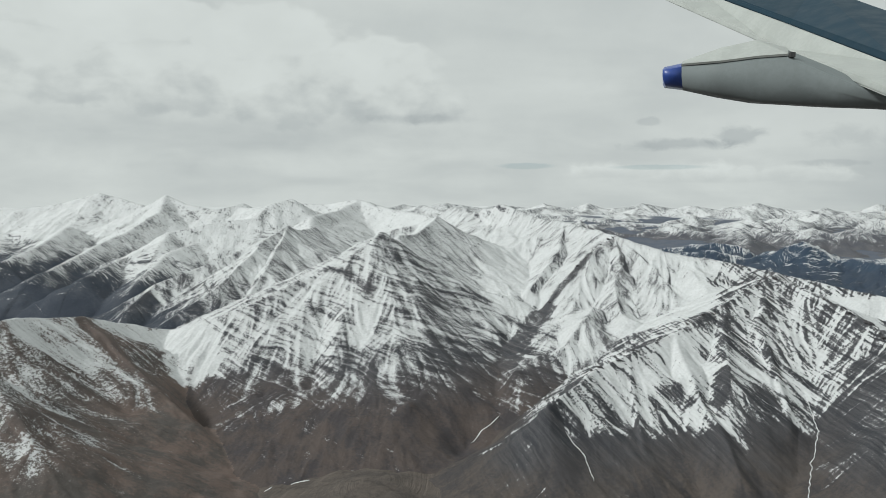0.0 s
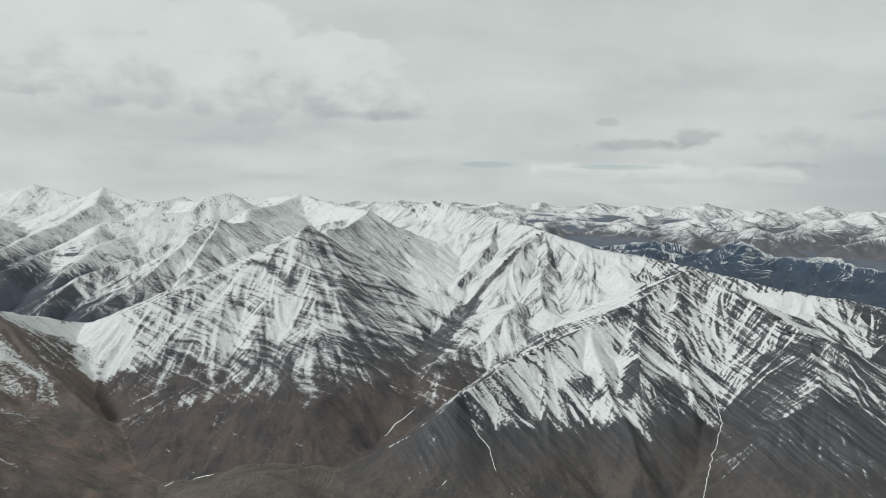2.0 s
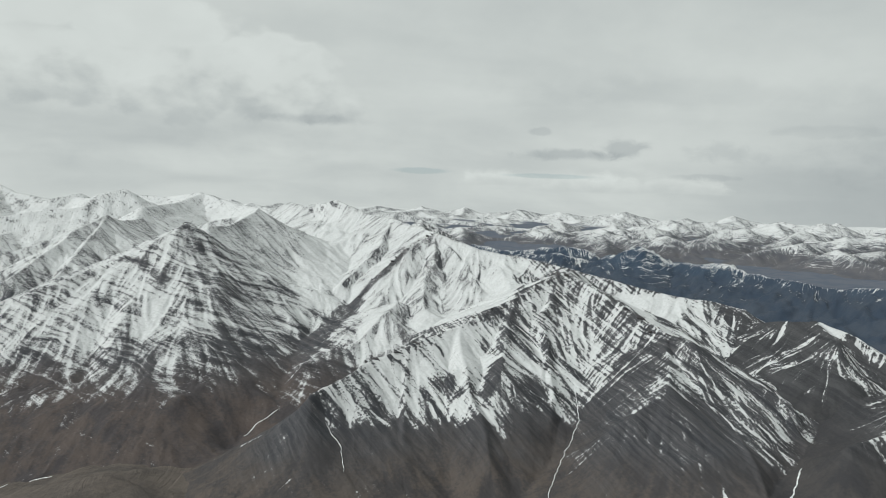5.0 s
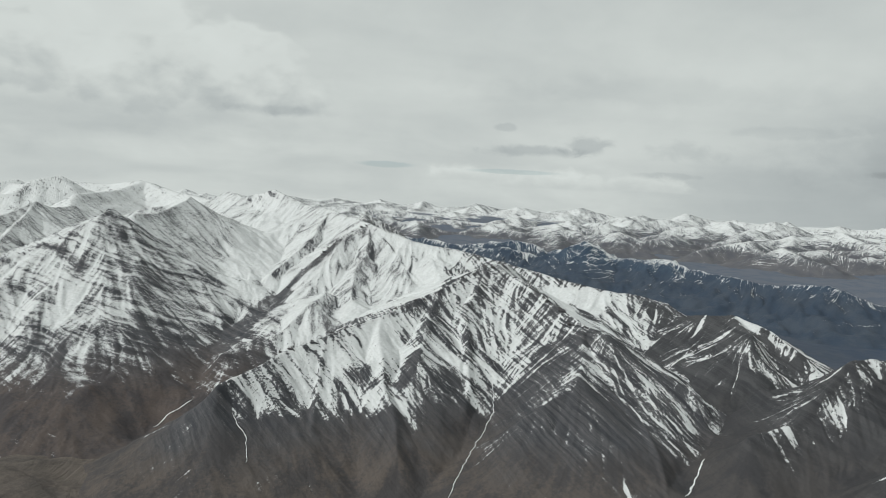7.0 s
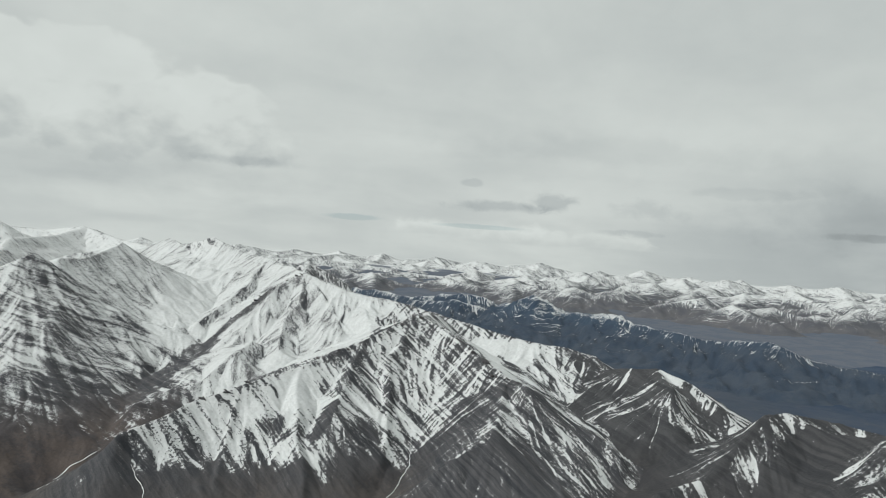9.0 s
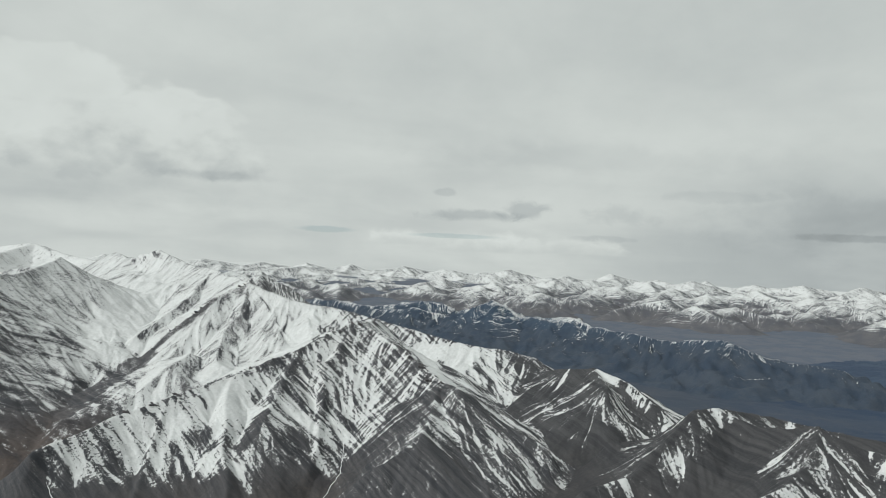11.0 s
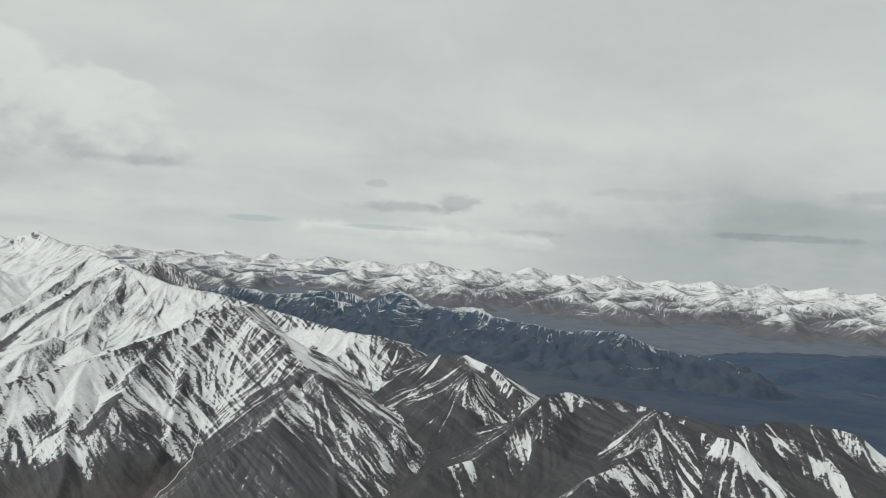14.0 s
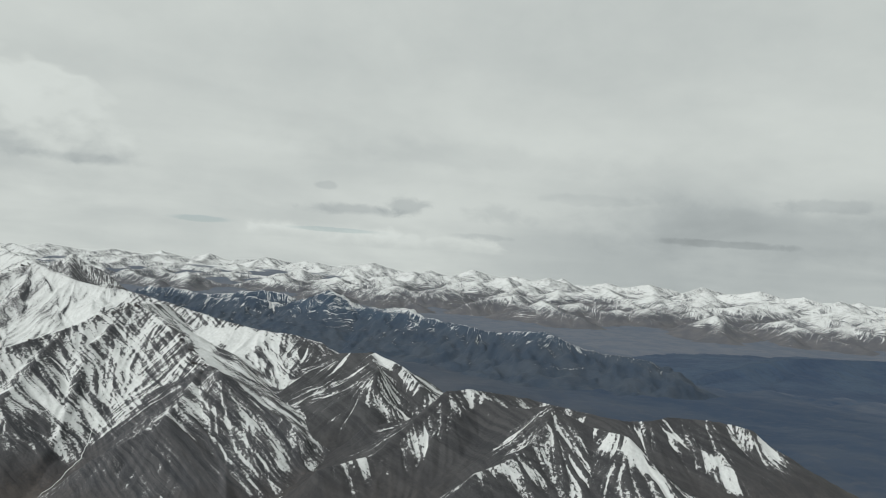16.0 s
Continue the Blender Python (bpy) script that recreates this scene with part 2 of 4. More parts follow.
def range_rock(name, snowline=92.0, spread=20.0, cover=0.0, fine=0.6, mid=0.45, ribs=0.5, aspect=(0.0, 0.0), bedding=0.6, crest=0.0, dusting=0.4, speck=0.5, grainy=0.4, patchy=0.4, slope=2.0, beds=(0.5, -0.08, 1.0), bed_size=4.0,
               rock=((0.046, 0.048, 0.055), (0.105, 0.103, 0.108)), soil=((0.060, 0.056, 0.056), (0.092, 0.080, 0.074)), snow=(0.62, 0.63, 0.63)):
    """Bedded rock with snow in the furrows of the slope. The 'furrow' attribute holds narrow, middling and broad furrows that run down the slope, 'snow' the drifts and the bare places."""
    m, k = material(name)
    narrow, middling, broad = k.split(k.node("ShaderNodeAttribute", attribute_name="furrow").outputs["Vector"])
    drift = k.node("ShaderNodeAttribute", attribute_name="snow").outputs["Fac"]
    down = k.node("ShaderNodeAttribute", attribute_name="down").outputs["Fac"]
    geo = k.node("ShaderNodeNewGeometry")
    place = geo.outputs["Position"]
    px, py, pz = k.split(place)
    nx, ny, nz = k.split(geo.outputs["Normal"])

    def swing(v, by):
        return k.mul(k.math("SUBTRACT", v, 0.5), by / 0.12)

    patch = k.noise(place, 0.03, 4.0, 0.55)
    broken = k.noise(place, 0.42, 4.0, 0.7)
    grain = k.noise(place, 1.3, 4.0, 0.7)
    # beds of rock: sheets that dip one way, each a little harder or softer than the next
    bend = k.mul(k.math("SUBTRACT", k.noise(place, 0.02, 3.0), 0.5), 16.0)
    level = k.add(k.mul(px, beds[0]), k.mul(py, beds[1]), k.mul(pz, beds[2]), bend)
    strata = k.noise(k.vec(level, k.mul(px, 0.05), k.mul(py, 0.05)), 1.0 / bed_size, 3.0, 0.6)
    size = math.sqrt(beds[0] ** 2 + beds[1] ** 2 + beds[2] ** 2)
    facing = k.math("DIVIDE", k.add(k.mul(nx, beds[0]), k.mul(ny, beds[1]), k.mul(nz, beds[2])), size)
    crop_out = k.ramp(k.math("ABSOLUTE", facing), 0.985, 0.90)
    height = k.add(pz, k.mul(k.math("SUBTRACT", patch, 0.5), 34.0), k.mul(middling, -2.5), k.mul(broad, -4.0))
    high = k.math("DIVIDE", k.math("SUBTRACT", height, snowline), spread)
    high = k.math("MINIMUM", k.math("MAXIMUM", k.math("MINIMUM", high, k.mul(high, 2.0)), -4.0), 0.9)
    top = k.ramp(k.add(down, k.mul(k.math("SUBTRACT", broken, 0.5), 14.0)), 11.0, 1.0, 0.0, -crest)
    lie = k.add(high, k.mul(narrow, -fine), k.mul(middling, -mid), k.mul(broad, -ribs), swing(broken, speck), swing(grain, grainy), swing(patch, patchy), k.mul(swing(strata, bedding), crop_out),
                k.mul(nx, aspect[0]), k.mul(ny, aspect[1]), k.mul(k.math("SUBTRACT", nz, 0.87), slope), top, cover, drift)
    mask = k.ramp(lie, -0.10, 0.12)
    dust = k.mul(k.ramp(lie, -1.7, 0.0, 0.0, dusting), k.ramp(grain, 0.38, 0.62, 0.2, 1.3))
    bare = k.mix(k.ramp(k.add(strata, k.mul(k.math("SUBTRACT", grain, 0.5), 0.7)), 0.3, 0.7), rock[0], rock[1])
    earth = k.mix(k.ramp(k.add(patch, k.mul(k.math("SUBTRACT", broken, 0.5), 0.6), k.mul(middling, 0.04)), 0.35, 0.65), soil[0], soil[1])
    low = k.ramp(k.add(pz, k.mul(k.math("SUBTRACT", patch, 0.5), 50.0)), snowline + 4.0, snowline - 28.0)
    tone = k.mix(k.math("MINIMUM", dust, 1.0), k.mix(low, bare, earth), (0.42, 0.42, 0.425))
    white = k.mix(k.ramp(k.add(broken, k.mul(narrow, 0.06)), 0.3, 0.7), snow, tuple(0.85 * v for v in snow))
    relief = k.add(k.mul(narrow, 0.12), k.mul(strata, 1.2), k.mul(broken, 0.9), k.mul(grain, 0.35), k.mul(mask, 0.12))
    finish(k, k.mix(mask, tone, white), 0.85, relief, 0.5, 1.2)
    return m


def hazed_valley_soil():
    m, k = material("hazed_valley_soil")
    place = k.node("ShaderNodeNewGeometry").outputs["Position"]
    broad = k.noise(place, 0.009, 4.0, 0.55, 0.4)
    tint = k.noise(place, 0.017, 4.0, 0.6, 0.8)
    mid = k.noise(place, 0.06, 5.0, 0.62)
    grain = k.noise(place, 0.5, 5.0, 0.65)
    colour = k.mix(k.ramp(broad, 0.35, 0.65), (0.070, 0.066, 0.066), (0.098, 0.085, 0.079))
    colour = k.mix(k.mul(k.ramp(tint, 0.52, 0.66), 0.75), colour, (0.125, 0.092, 0.080))
    colour = k.mix(k.mul(k.ramp(tint, 0.46, 0.34), 0.45), colour, (0.085, 0.083, 0.072))
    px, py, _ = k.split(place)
    # dark blue of haze and cloud shade, put into the ground's colour
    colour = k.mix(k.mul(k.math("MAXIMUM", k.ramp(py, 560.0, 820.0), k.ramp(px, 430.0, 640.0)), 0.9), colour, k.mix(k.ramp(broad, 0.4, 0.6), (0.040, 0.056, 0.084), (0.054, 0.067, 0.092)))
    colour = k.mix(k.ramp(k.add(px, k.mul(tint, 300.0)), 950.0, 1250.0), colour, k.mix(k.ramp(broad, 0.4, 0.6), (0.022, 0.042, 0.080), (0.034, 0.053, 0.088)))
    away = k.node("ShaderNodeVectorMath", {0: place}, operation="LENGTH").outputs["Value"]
    # the far plain pales to blue-grey: haze put into the colour
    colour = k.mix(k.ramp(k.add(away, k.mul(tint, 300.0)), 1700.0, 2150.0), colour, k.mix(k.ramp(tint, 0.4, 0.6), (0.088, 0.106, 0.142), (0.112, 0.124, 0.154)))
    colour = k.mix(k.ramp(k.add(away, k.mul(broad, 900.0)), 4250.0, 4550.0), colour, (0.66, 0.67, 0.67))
    colour = k.mix(k.mul(k.ramp(mid, 0.5, 0.75), 0.3), colour, (0.096, 0.098, 0.104))
    colour = k.mix(k.mul(k.ramp(grain, 0.5, 0.8), 0.4), colour, (0.074, 0.074, 0.077))
    finish(k, colour, 0.95, k.add(mid, k.mul(grain, 0.3)), 0.5, 1.5)
    return m


def ice():
    m, k = material("stream_ice")
    place = k.node("ShaderNodeNewGeometry").outputs["Position"]
    n = k.noise(place, 0.5, 5.0, 0.6)
    finish(k, k.mix(k.ramp(n, 0.35, 0.7), (0.78, 0.80, 0.80), (0.55, 0.56, 0.56)), 0.5, n, 0.3, 0.3)
    return m


def paint(name, colour, rough=0.4, wear=0.12, spec=0.5):
    m, k = material(name)
    place = k.node("ShaderNodeTexCoord").outputs["Object"]
    n = k.noise(place, 5.0, 5.0, 0.6)
    grime = k.noise(place, 38.0, 4.0, 0.6)
    dark = tuple(v * (1 - wear) for v in colour)
    finish(k, k.mix(k.ramp(k.add(n, k.mul(k.math("SUBTRACT", grime, 0.5), 0.5)), 0.35, 0.65), dark, colour), k.ramp(n, 0.3, 0.7, rough * 0.85, rough * 1.15), grime, 0.03, 0.002, 0.0, spec)
    return m


# ---- terrain ----
RNG = np.random.RandomState(7)
PERM = RNG.permutation(4096)
GRAD = np.stack([np.cos(np.arange(64) * 2 * np.pi / 64), np.sin(np.arange(64) * 2 * np.pi / 64)], 1)


def perlin(x, y, seed=0):
    xi, yi = np.floor(x).astype(int), np.floor(y).astype(int)
    fx, fy = x - xi, y - yi
    ux, uy = fx * fx * fx * (fx * (6 * fx - 15) + 10), fy * fy * fy * (fy * (6 * fy - 15) + 10)

    def corner(i, j):
        g = GRAD[PERM[(PERM[(xi + i + seed * 131) & 4095] + yi + j) & 4095] & 63]
        return g[..., 0] * (fx - i) + g[..., 1] * (fy - j)

    a, b = corner(0, 0), corner(1, 0)
    c, e = corner(0, 1), corner(1, 1)
    return 1.5 * ((a + (b - a) * ux) * (1 - uy) + (c + (e - c) * ux) * uy)


def fbm(x, y, size, octaves=4, seed=0, gain=0.5):
    out, amp = np.zeros_like(x), 1.0
    for o in range(octaves):
        out += amp * perlin(x / size, y / size, seed + o)
        size, amp = size / 2.03, amp * gain
    return out


def ridged(x, y, size, octaves=4, seed=0, gain=0.5):
    """0 in the hollows, up to 1 on sharp crests."""
    out, amp, total = np.zeros_like(x), 1.0, 0.0
    for o in range(octaves):
        out += amp * (1 - np.abs(perlin(x / size, y / size, seed + o))) ** 2
        total += amp
        size, amp = size / 2.1, amp * gain
    return out / total


def ease(v, lo, hi):
    t = np.clip((v - lo) / (hi - lo), 0, 1)
    return t * t * (3 - 2 * t)


def along(x, y, line, grade, soft):
    """The height of a mountain side under one crest line: the height, the run along the crest, the way down, and the side."""
    best = np.full_like(x, -1e9)
    run, down, side = np.zeros_like(x), np.zeros_like(x), np.zeros_like(x)
    gone = 0.0
    for (ax, ay, az), (bx, by, bz) in zip(line[:-1], line[1:]):
        ex, ey = bx - ax, by - ay
        length = math.hypot(ex, ey)
        t = ((x - ax) * ex + (y - ay) * ey) / length ** 2
        c = np.clip(t, 0, 1)
        d = np.hypot(x - ax - c * ex, y - ay - c * ey)
        e = np.sqrt(d * d + 12.0) - 3.46
        h = az + (bz - az) * c - (grade * e + soft * 45.0 * (1 - np.exp(-e / 45.0)))
        over = h > best
        best = np.where(over, h, best)
        fall = np.clip((bz - az) / length / (grade + 0.5 * soft), -1.6, 1.6)
        run = np.where(over, gone + np.clip(t, -40 / length, 1 + 40 / length) * length + fall * d, run)
        down = np.where(over, d, down)
        side = np.where(over, np.sign((x - ax) * ey - (y - ay) * ex), side)
        gone += length
    return best, run, down, side


def valley(x, y):
    """The height of the valley floors and plains."""
    z = 40.0 - 18.0 * ease(x, 600, 1500) * ease(y, 500, 900) + 26.0 * ease(y, 2700, 3600)
    z = z + 5.0 * fbm(x, y, 170.0, 4, 3) * ease(y, 300, 420) + 1.2 * fbm(x, y, 26.0, 3, 9)
    far = np.hypot(x - 150, y)
    foot = 2580 + 220 * ease(-np.degrees(np.arctan2(x - 150, y)), -20, -5)
    z = z + 30.0 * ease(far, foot, foot + 1500) + 9.0 * fbm(x, y, 380.0, 3, 71) * ease(far, foot - 200, foot + 300)
    return z


def mountain(name, lines, box, step, skin, label, grade=0.66, soft=0.25, rib=2.9, gap=15.0, shear=0.08, warp=5.0, rough=1.3, seed=1, extra=None, margin=2.0, piece=420.0):
    """One mountain as a sheet of rock that rises out of the valley floor, from its crest lines."""
    x0, x1, y0, y1 = box
    gx, gy = np.arange(x0, x1 + step, step), np.arange(y0, y1 + step, step)
    x, y = np.meshgrid(gx, gy)
    floor_z = valley(x, y)
    wx = x + 0.8 * warp * fbm(x, y, 55.0, 2, seed, 0.4)
    wy = y + 0.8 * warp * fbm(x, y, 55.0, 2, seed + 11, 0.4)
    h = np.full_like(x, -1e9)
    run, down, side = np.zeros_like(x), np.zeros_like(x), np.zeros_like(x)
    owner = np.zeros(x.shape, int)
    for i, line in enumerate(lines):
        a, r, d, s = along(wx, wy, line, grade, soft)
        over = a > h
        h, run, down, side = np.where(over, a, h), np.where(over, r + 373.0 * i, run), np.where(over, d, down), np.where(over, s, side)
        owner = np.where(over, i, owner)
    u = run + shear * down * np.where(side > 0, 1.0, -1.0) + 200.0 * side
    big = ridged(u, down * 0.2, gap * 3.1, 2, seed + 19) - 0.6
    ribs = 0.55 * ridged(u, down * 0.12, gap, 2, seed + 23) + 0.45 * ridged(u, down * 0.25, gap * 0.42, 2, seed + 29) - 0.6
    grow = ease(down, 2.0, 30.0)
    h = h + 1.2 * rib * ease(down, 6.0, 80.0) * big + 2.0 * rib * grow * ribs + rough * fbm(x, y, 30.0, 5, seed + 31, 0.55) * (0.5 + 0.5 * grow)
    if extra is not None:
        old = h
        h = extra(x, y, h)
        owner = np.where(h > old, len(lines) + (np.floor(x / piece) - math.floor(x0 / piece) + 40 * (np.floor(y / piece) - math.floor(y0 / piece))).astype(int), owner)
    h = h + 0.5 * min(step, 2.0) * perlin((h + 0.75 * x - 0.12 * y) / (4.5 * step), 0.02 * y, seed + 37) * grow
    edge = np.minimum(np.minimum(x - x0, x1 - x), np.minimum(y - y0, y1 - y))
    h = h - 70.0 * (1 - ease(edge, 0.0, 0.06 * (x1 - x0)))
    rise = h - floor_z
    # the foot runs out into the floor
    foot = 14.0
    h = np.where(rise < foot, floor_z - 2.5 + (np.maximum(rise + 20.0, 0.0) / (foot + 20.0)) ** 2 * (foot + 2.5), h)
    keep = h > floor_z - margin
    ny, nx = x.shape
    index = np.arange(nx * ny).reshape(ny, nx)
    quads = np.stack([index[:-1, :-1], index[:-1, 1:], index[1:, 1:], index[1:, :-1]], -1).reshape(-1, 4)
    there = keep.ravel()[quads].any(1)
    for _ in range(2):
        owner = settled(owner, 6)
    co = np.stack([x, y, h], -1).reshape(-1, 3)
    flow = np.stack([u, down, (ribs + 0.5 * big) * grow], -1).reshape(-1, 3)
    thing = new(name)
    thing.location = (float(np.mean(gx)), float(np.mean(gy)), 40.0)
    cells = np.where(there.reshape(ny - 1, nx - 1), owner[:-1, :-1], -1)
    patches, whose = connected(cells)
    for label_no, i in enumerate(patches):
        mine = quads[whose.ravel() == label_no]
        if not len(mine):
            continue
        used = np.zeros(nx * ny, bool)
        used[mine.ravel()] = True
        remap = np.cumsum(used) - 1
        me = bpy.data.meshes.new("spur")
        me.vertices.add(int(used.sum()))
        me.vertices.foreach_set("co", (co[used] - np.array(thing.location)).astype(np.float32).ravel())
        me.loops.add(mine.size)
        me.loops.foreach_set("vertex_index", remap[mine].ravel().astype(np.int32))
        me.polygons.add(len(mine))
        me.polygons.foreach_set("loop_start", np.arange(0, mine.size, 4, dtype=np.int32))
        me.polygons.foreach_set("use_smooth", np.ones(len(mine), bool))
        me.attributes.new("flow", "FLOAT_VECTOR", "POINT").data.foreach_set("vector", flow[used].astype(np.float32).ravel())
        me.materials.append(skin)
        me.update(calc_edges=True)
        new("main_crest" if i == 0 else "spur" if i < len(lines) else "massif", me).parent = thing
    return tagged(thing, label, "mountain")


def connected(cells):
    """Splits a grid of part numbers (-1: nothing) into patches that hang together; scraps join a neighbour, or go."""
    ny, nx = cells.shape
    flat = cells.ravel().tolist()
    label = [-1] * len(flat)
    patches, scraps = [], []
    for start, part_no in enumerate(flat):
        if part_no < 0 or label[start] != -1:
            continue
        number_now = len(patches)
        label[start] = number_now
        patch, border = [start], -1
        for c in patch:
            col = c % nx
            for n in (c - 1 if col else -1, c + 1 if col < nx - 1 else -1, c - nx, c + nx):
                if 0 <= n < len(flat):
                    if flat[n] == part_no:
                        if label[n] == -1:
                            label[n] = number_now
                            patch.append(n)
                    elif flat[n] >= 0:
                        border = n
        patches.append(part_no)
        if len(patch) < 150:
            scraps.append((patch, border))
    for patch, border in scraps:
        goes = label[border] if border >= 0 else -2
        for c in patch:
            label[c] = goes
    return patches, np.array(label).reshape(ny, nx)


def settled(owner, r):
    """Each place goes to the part that holds most of its neighbourhood, so that no part is left in scraps."""
    best, most = owner, np.zeros(owner.shape)
    for i in np.unique(owner):
        pad = np.pad((owner == i).astype(float), ((r + 1, r), (r + 1, r)), "edge").cumsum(0).cumsum(1)
        n = pad[2 * r + 1:, 2 * r + 1:] - pad[:-2 * r - 1, 2 * r + 1:] - pad[2 * r + 1:, :-2 * r - 1] + pad[:-2 * r - 1, :-2 * r - 1]
        best, most = np.where(n > most, i, best), np.maximum(n, most)
    return best


def ground_sheet():
    """One sheet to the horizon, dense where the camera passes near."""
    gx = np.concatenate([np.arange(-4800, -520, 120.0), np.arange(-520, 1000, 4.0), np.arange(1000, 2400, 20.0), np.arange(2400, 4900, 100.0)])
    gy = np.concatenate([np.arange(-4800, 200, 200.0), np.arange(200, 800, 4.0), np.arange(800, 1800, 15.0), np.arange(1800, 4900, 60.0)])
    x, y = np.meshgrid(gx, gy)
    z = valley(x, y)
    ny, nx = x.shape
    index = np.arange(nx * ny).reshape(ny, nx)
    quads = np.stack([index[:-1, :-1], index[:-1, 1:], index[1:, 1:], index[1:, :-1]], -1).reshape(-1, 4)
    me = bpy.data.meshes.new("ground")
    me.from_pydata(np.stack([x, y, z], -1).reshape(-1, 3).tolist(), [], quads.tolist())
    me.polygons.foreach_set("use_smooth", np.ones(len(quads), bool))
    me.materials.append(hazed_valley_soil())
    return tagged(new("ground", me), "brown stony valley floor with reddish and olive patches, coloured haze-blue farther off", "ground", "", "structure")


ground_sheet()

# ---- the main range: crests, and the spurs and gullies that run down from them ----
RANGE = []


def massif(name, label, skin, crests, gullies=()):
    """Notes one mountain of the main range: crest lines, which shed slopes to both sides, and lines in the hollows."""
    RANGE.append((name, label, skin, crests, gullies))


def spread(x0, y0, step, shape, px, py, value):
    """A field that takes the given values along the lines and runs smoothly between them."""
    ny, nx = shape
    i, j = np.clip(((py - y0) / step).round().astype(int), 0, ny - 1), np.clip(((px - x0) / step).round().astype(int), 0, nx - 1)
    total, count = np.zeros(shape), np.zeros(shape)
    np.add.at(total, (i, j), value)
    np.add.at(count, (i, j), 1.0)
    field = None
    for level in (32, 16, 8, 4, 2, 1):
        my, mx = -(-ny // level), -(-nx // level)
        pad = ((0, my * level - ny), (0, mx * level - nx))
        t = np.pad(total, pad).reshape(my, level, mx, level).sum((1, 3))
        c = np.pad(count, pad).reshape(my, level, mx, level).sum((1, 3))
        held = c > 0
        given = np.where(held, t / np.maximum(c, 1.0), 0.0)
        field = np.full((my, mx), value.mean()) if field is None else np.repeat(np.repeat(field, 2, 0), 2, 1)[:my, :mx]
        for _ in range(60 if level > 1 else 90):
            field = np.where(held, given, field)
            p = np.pad(field, 1, "edge")
            field = 0.25 * (p[:-2, 1:-1] + p[2:, 1:-1] + p[1:-1, :-2] + p[1:-1, 2:])
        field = np.where(held, given, field)
    return field


def sampled(field, x0, y0, step, x, y):
    fx, fy = np.clip((x - x0) / step, 0, field.shape[1] - 1.001), np.clip((y - y0) / step, 0, field.shape[0] - 1.001)
    j, i = fx.astype(int), fy.astype(int)
    fx, fy = fx - j, fy - i
    return (field[i, j] * (1 - fx) + field[i, j + 1] * fx) * (1 - fy) + (field[i + 1, j] * (1 - fx) + field[i + 1, j + 1] * fx) * fy


def dotted(line, gap=2.5):
    """Points along a line."""
    out = []
    for a, b in zip(line[:-1], line[1:]):
        a, b = np.array(a, float), np.array(b, float)
        n = max(1, int(np.hypot(*(b - a)[:2]) / gap))
        out += [a + (b - a) * k / n for k in range(n)]
    return np.array(out + [np.array(line[-1], float)])


def furrows(x0, y0, step, relief, x, y):
    """Furrows that water and stones have worn down the slopes: narrow, middling and broad, each about 0 with a spread of 1."""
    gy, gx = np.gradient(relief, step)
    size = np.hypot(gx, gy) + 1e-6
    gx, gy = gx / size, gy / size
    dice = np.random.RandomState(5)
    grids = []
    for cell in (1.5, 3.2, 8.0):
        shape = (int((relief.shape[0] - 1) * step / cell) + 2, int((relief.shape[1] - 1) * step / cell) + 2)
        grids.append((cell, dice.normal(size=shape)))
    totals = [np.zeros_like(x) for _ in grids]
    for way in (1.0, -1.0):
        px, py = x.copy(), y.copy()
        for n in range(17):
            if n or way > 0:
                for total, (cell, noise_grid), long in zip(totals, grids, (9, 13, 17)):
                    if n < long:
                        total += sampled(noise_grid, x0, y0, cell, px, py) * (1 - n / long)
            j, i = np.clip(((px - x0) / step).astype(int), 0, relief.shape[1] - 1), np.clip(((py - y0) / step).astype(int), 0, relief.shape[0] - 1)
            px, py = px + way * 2.2 * gx[i, j], py + way * 2.2 * gy[i, j]
    return [t / t.std() for t in totals]


SNOWFIELDS = []          # (line, half width, how much more snow, softness)


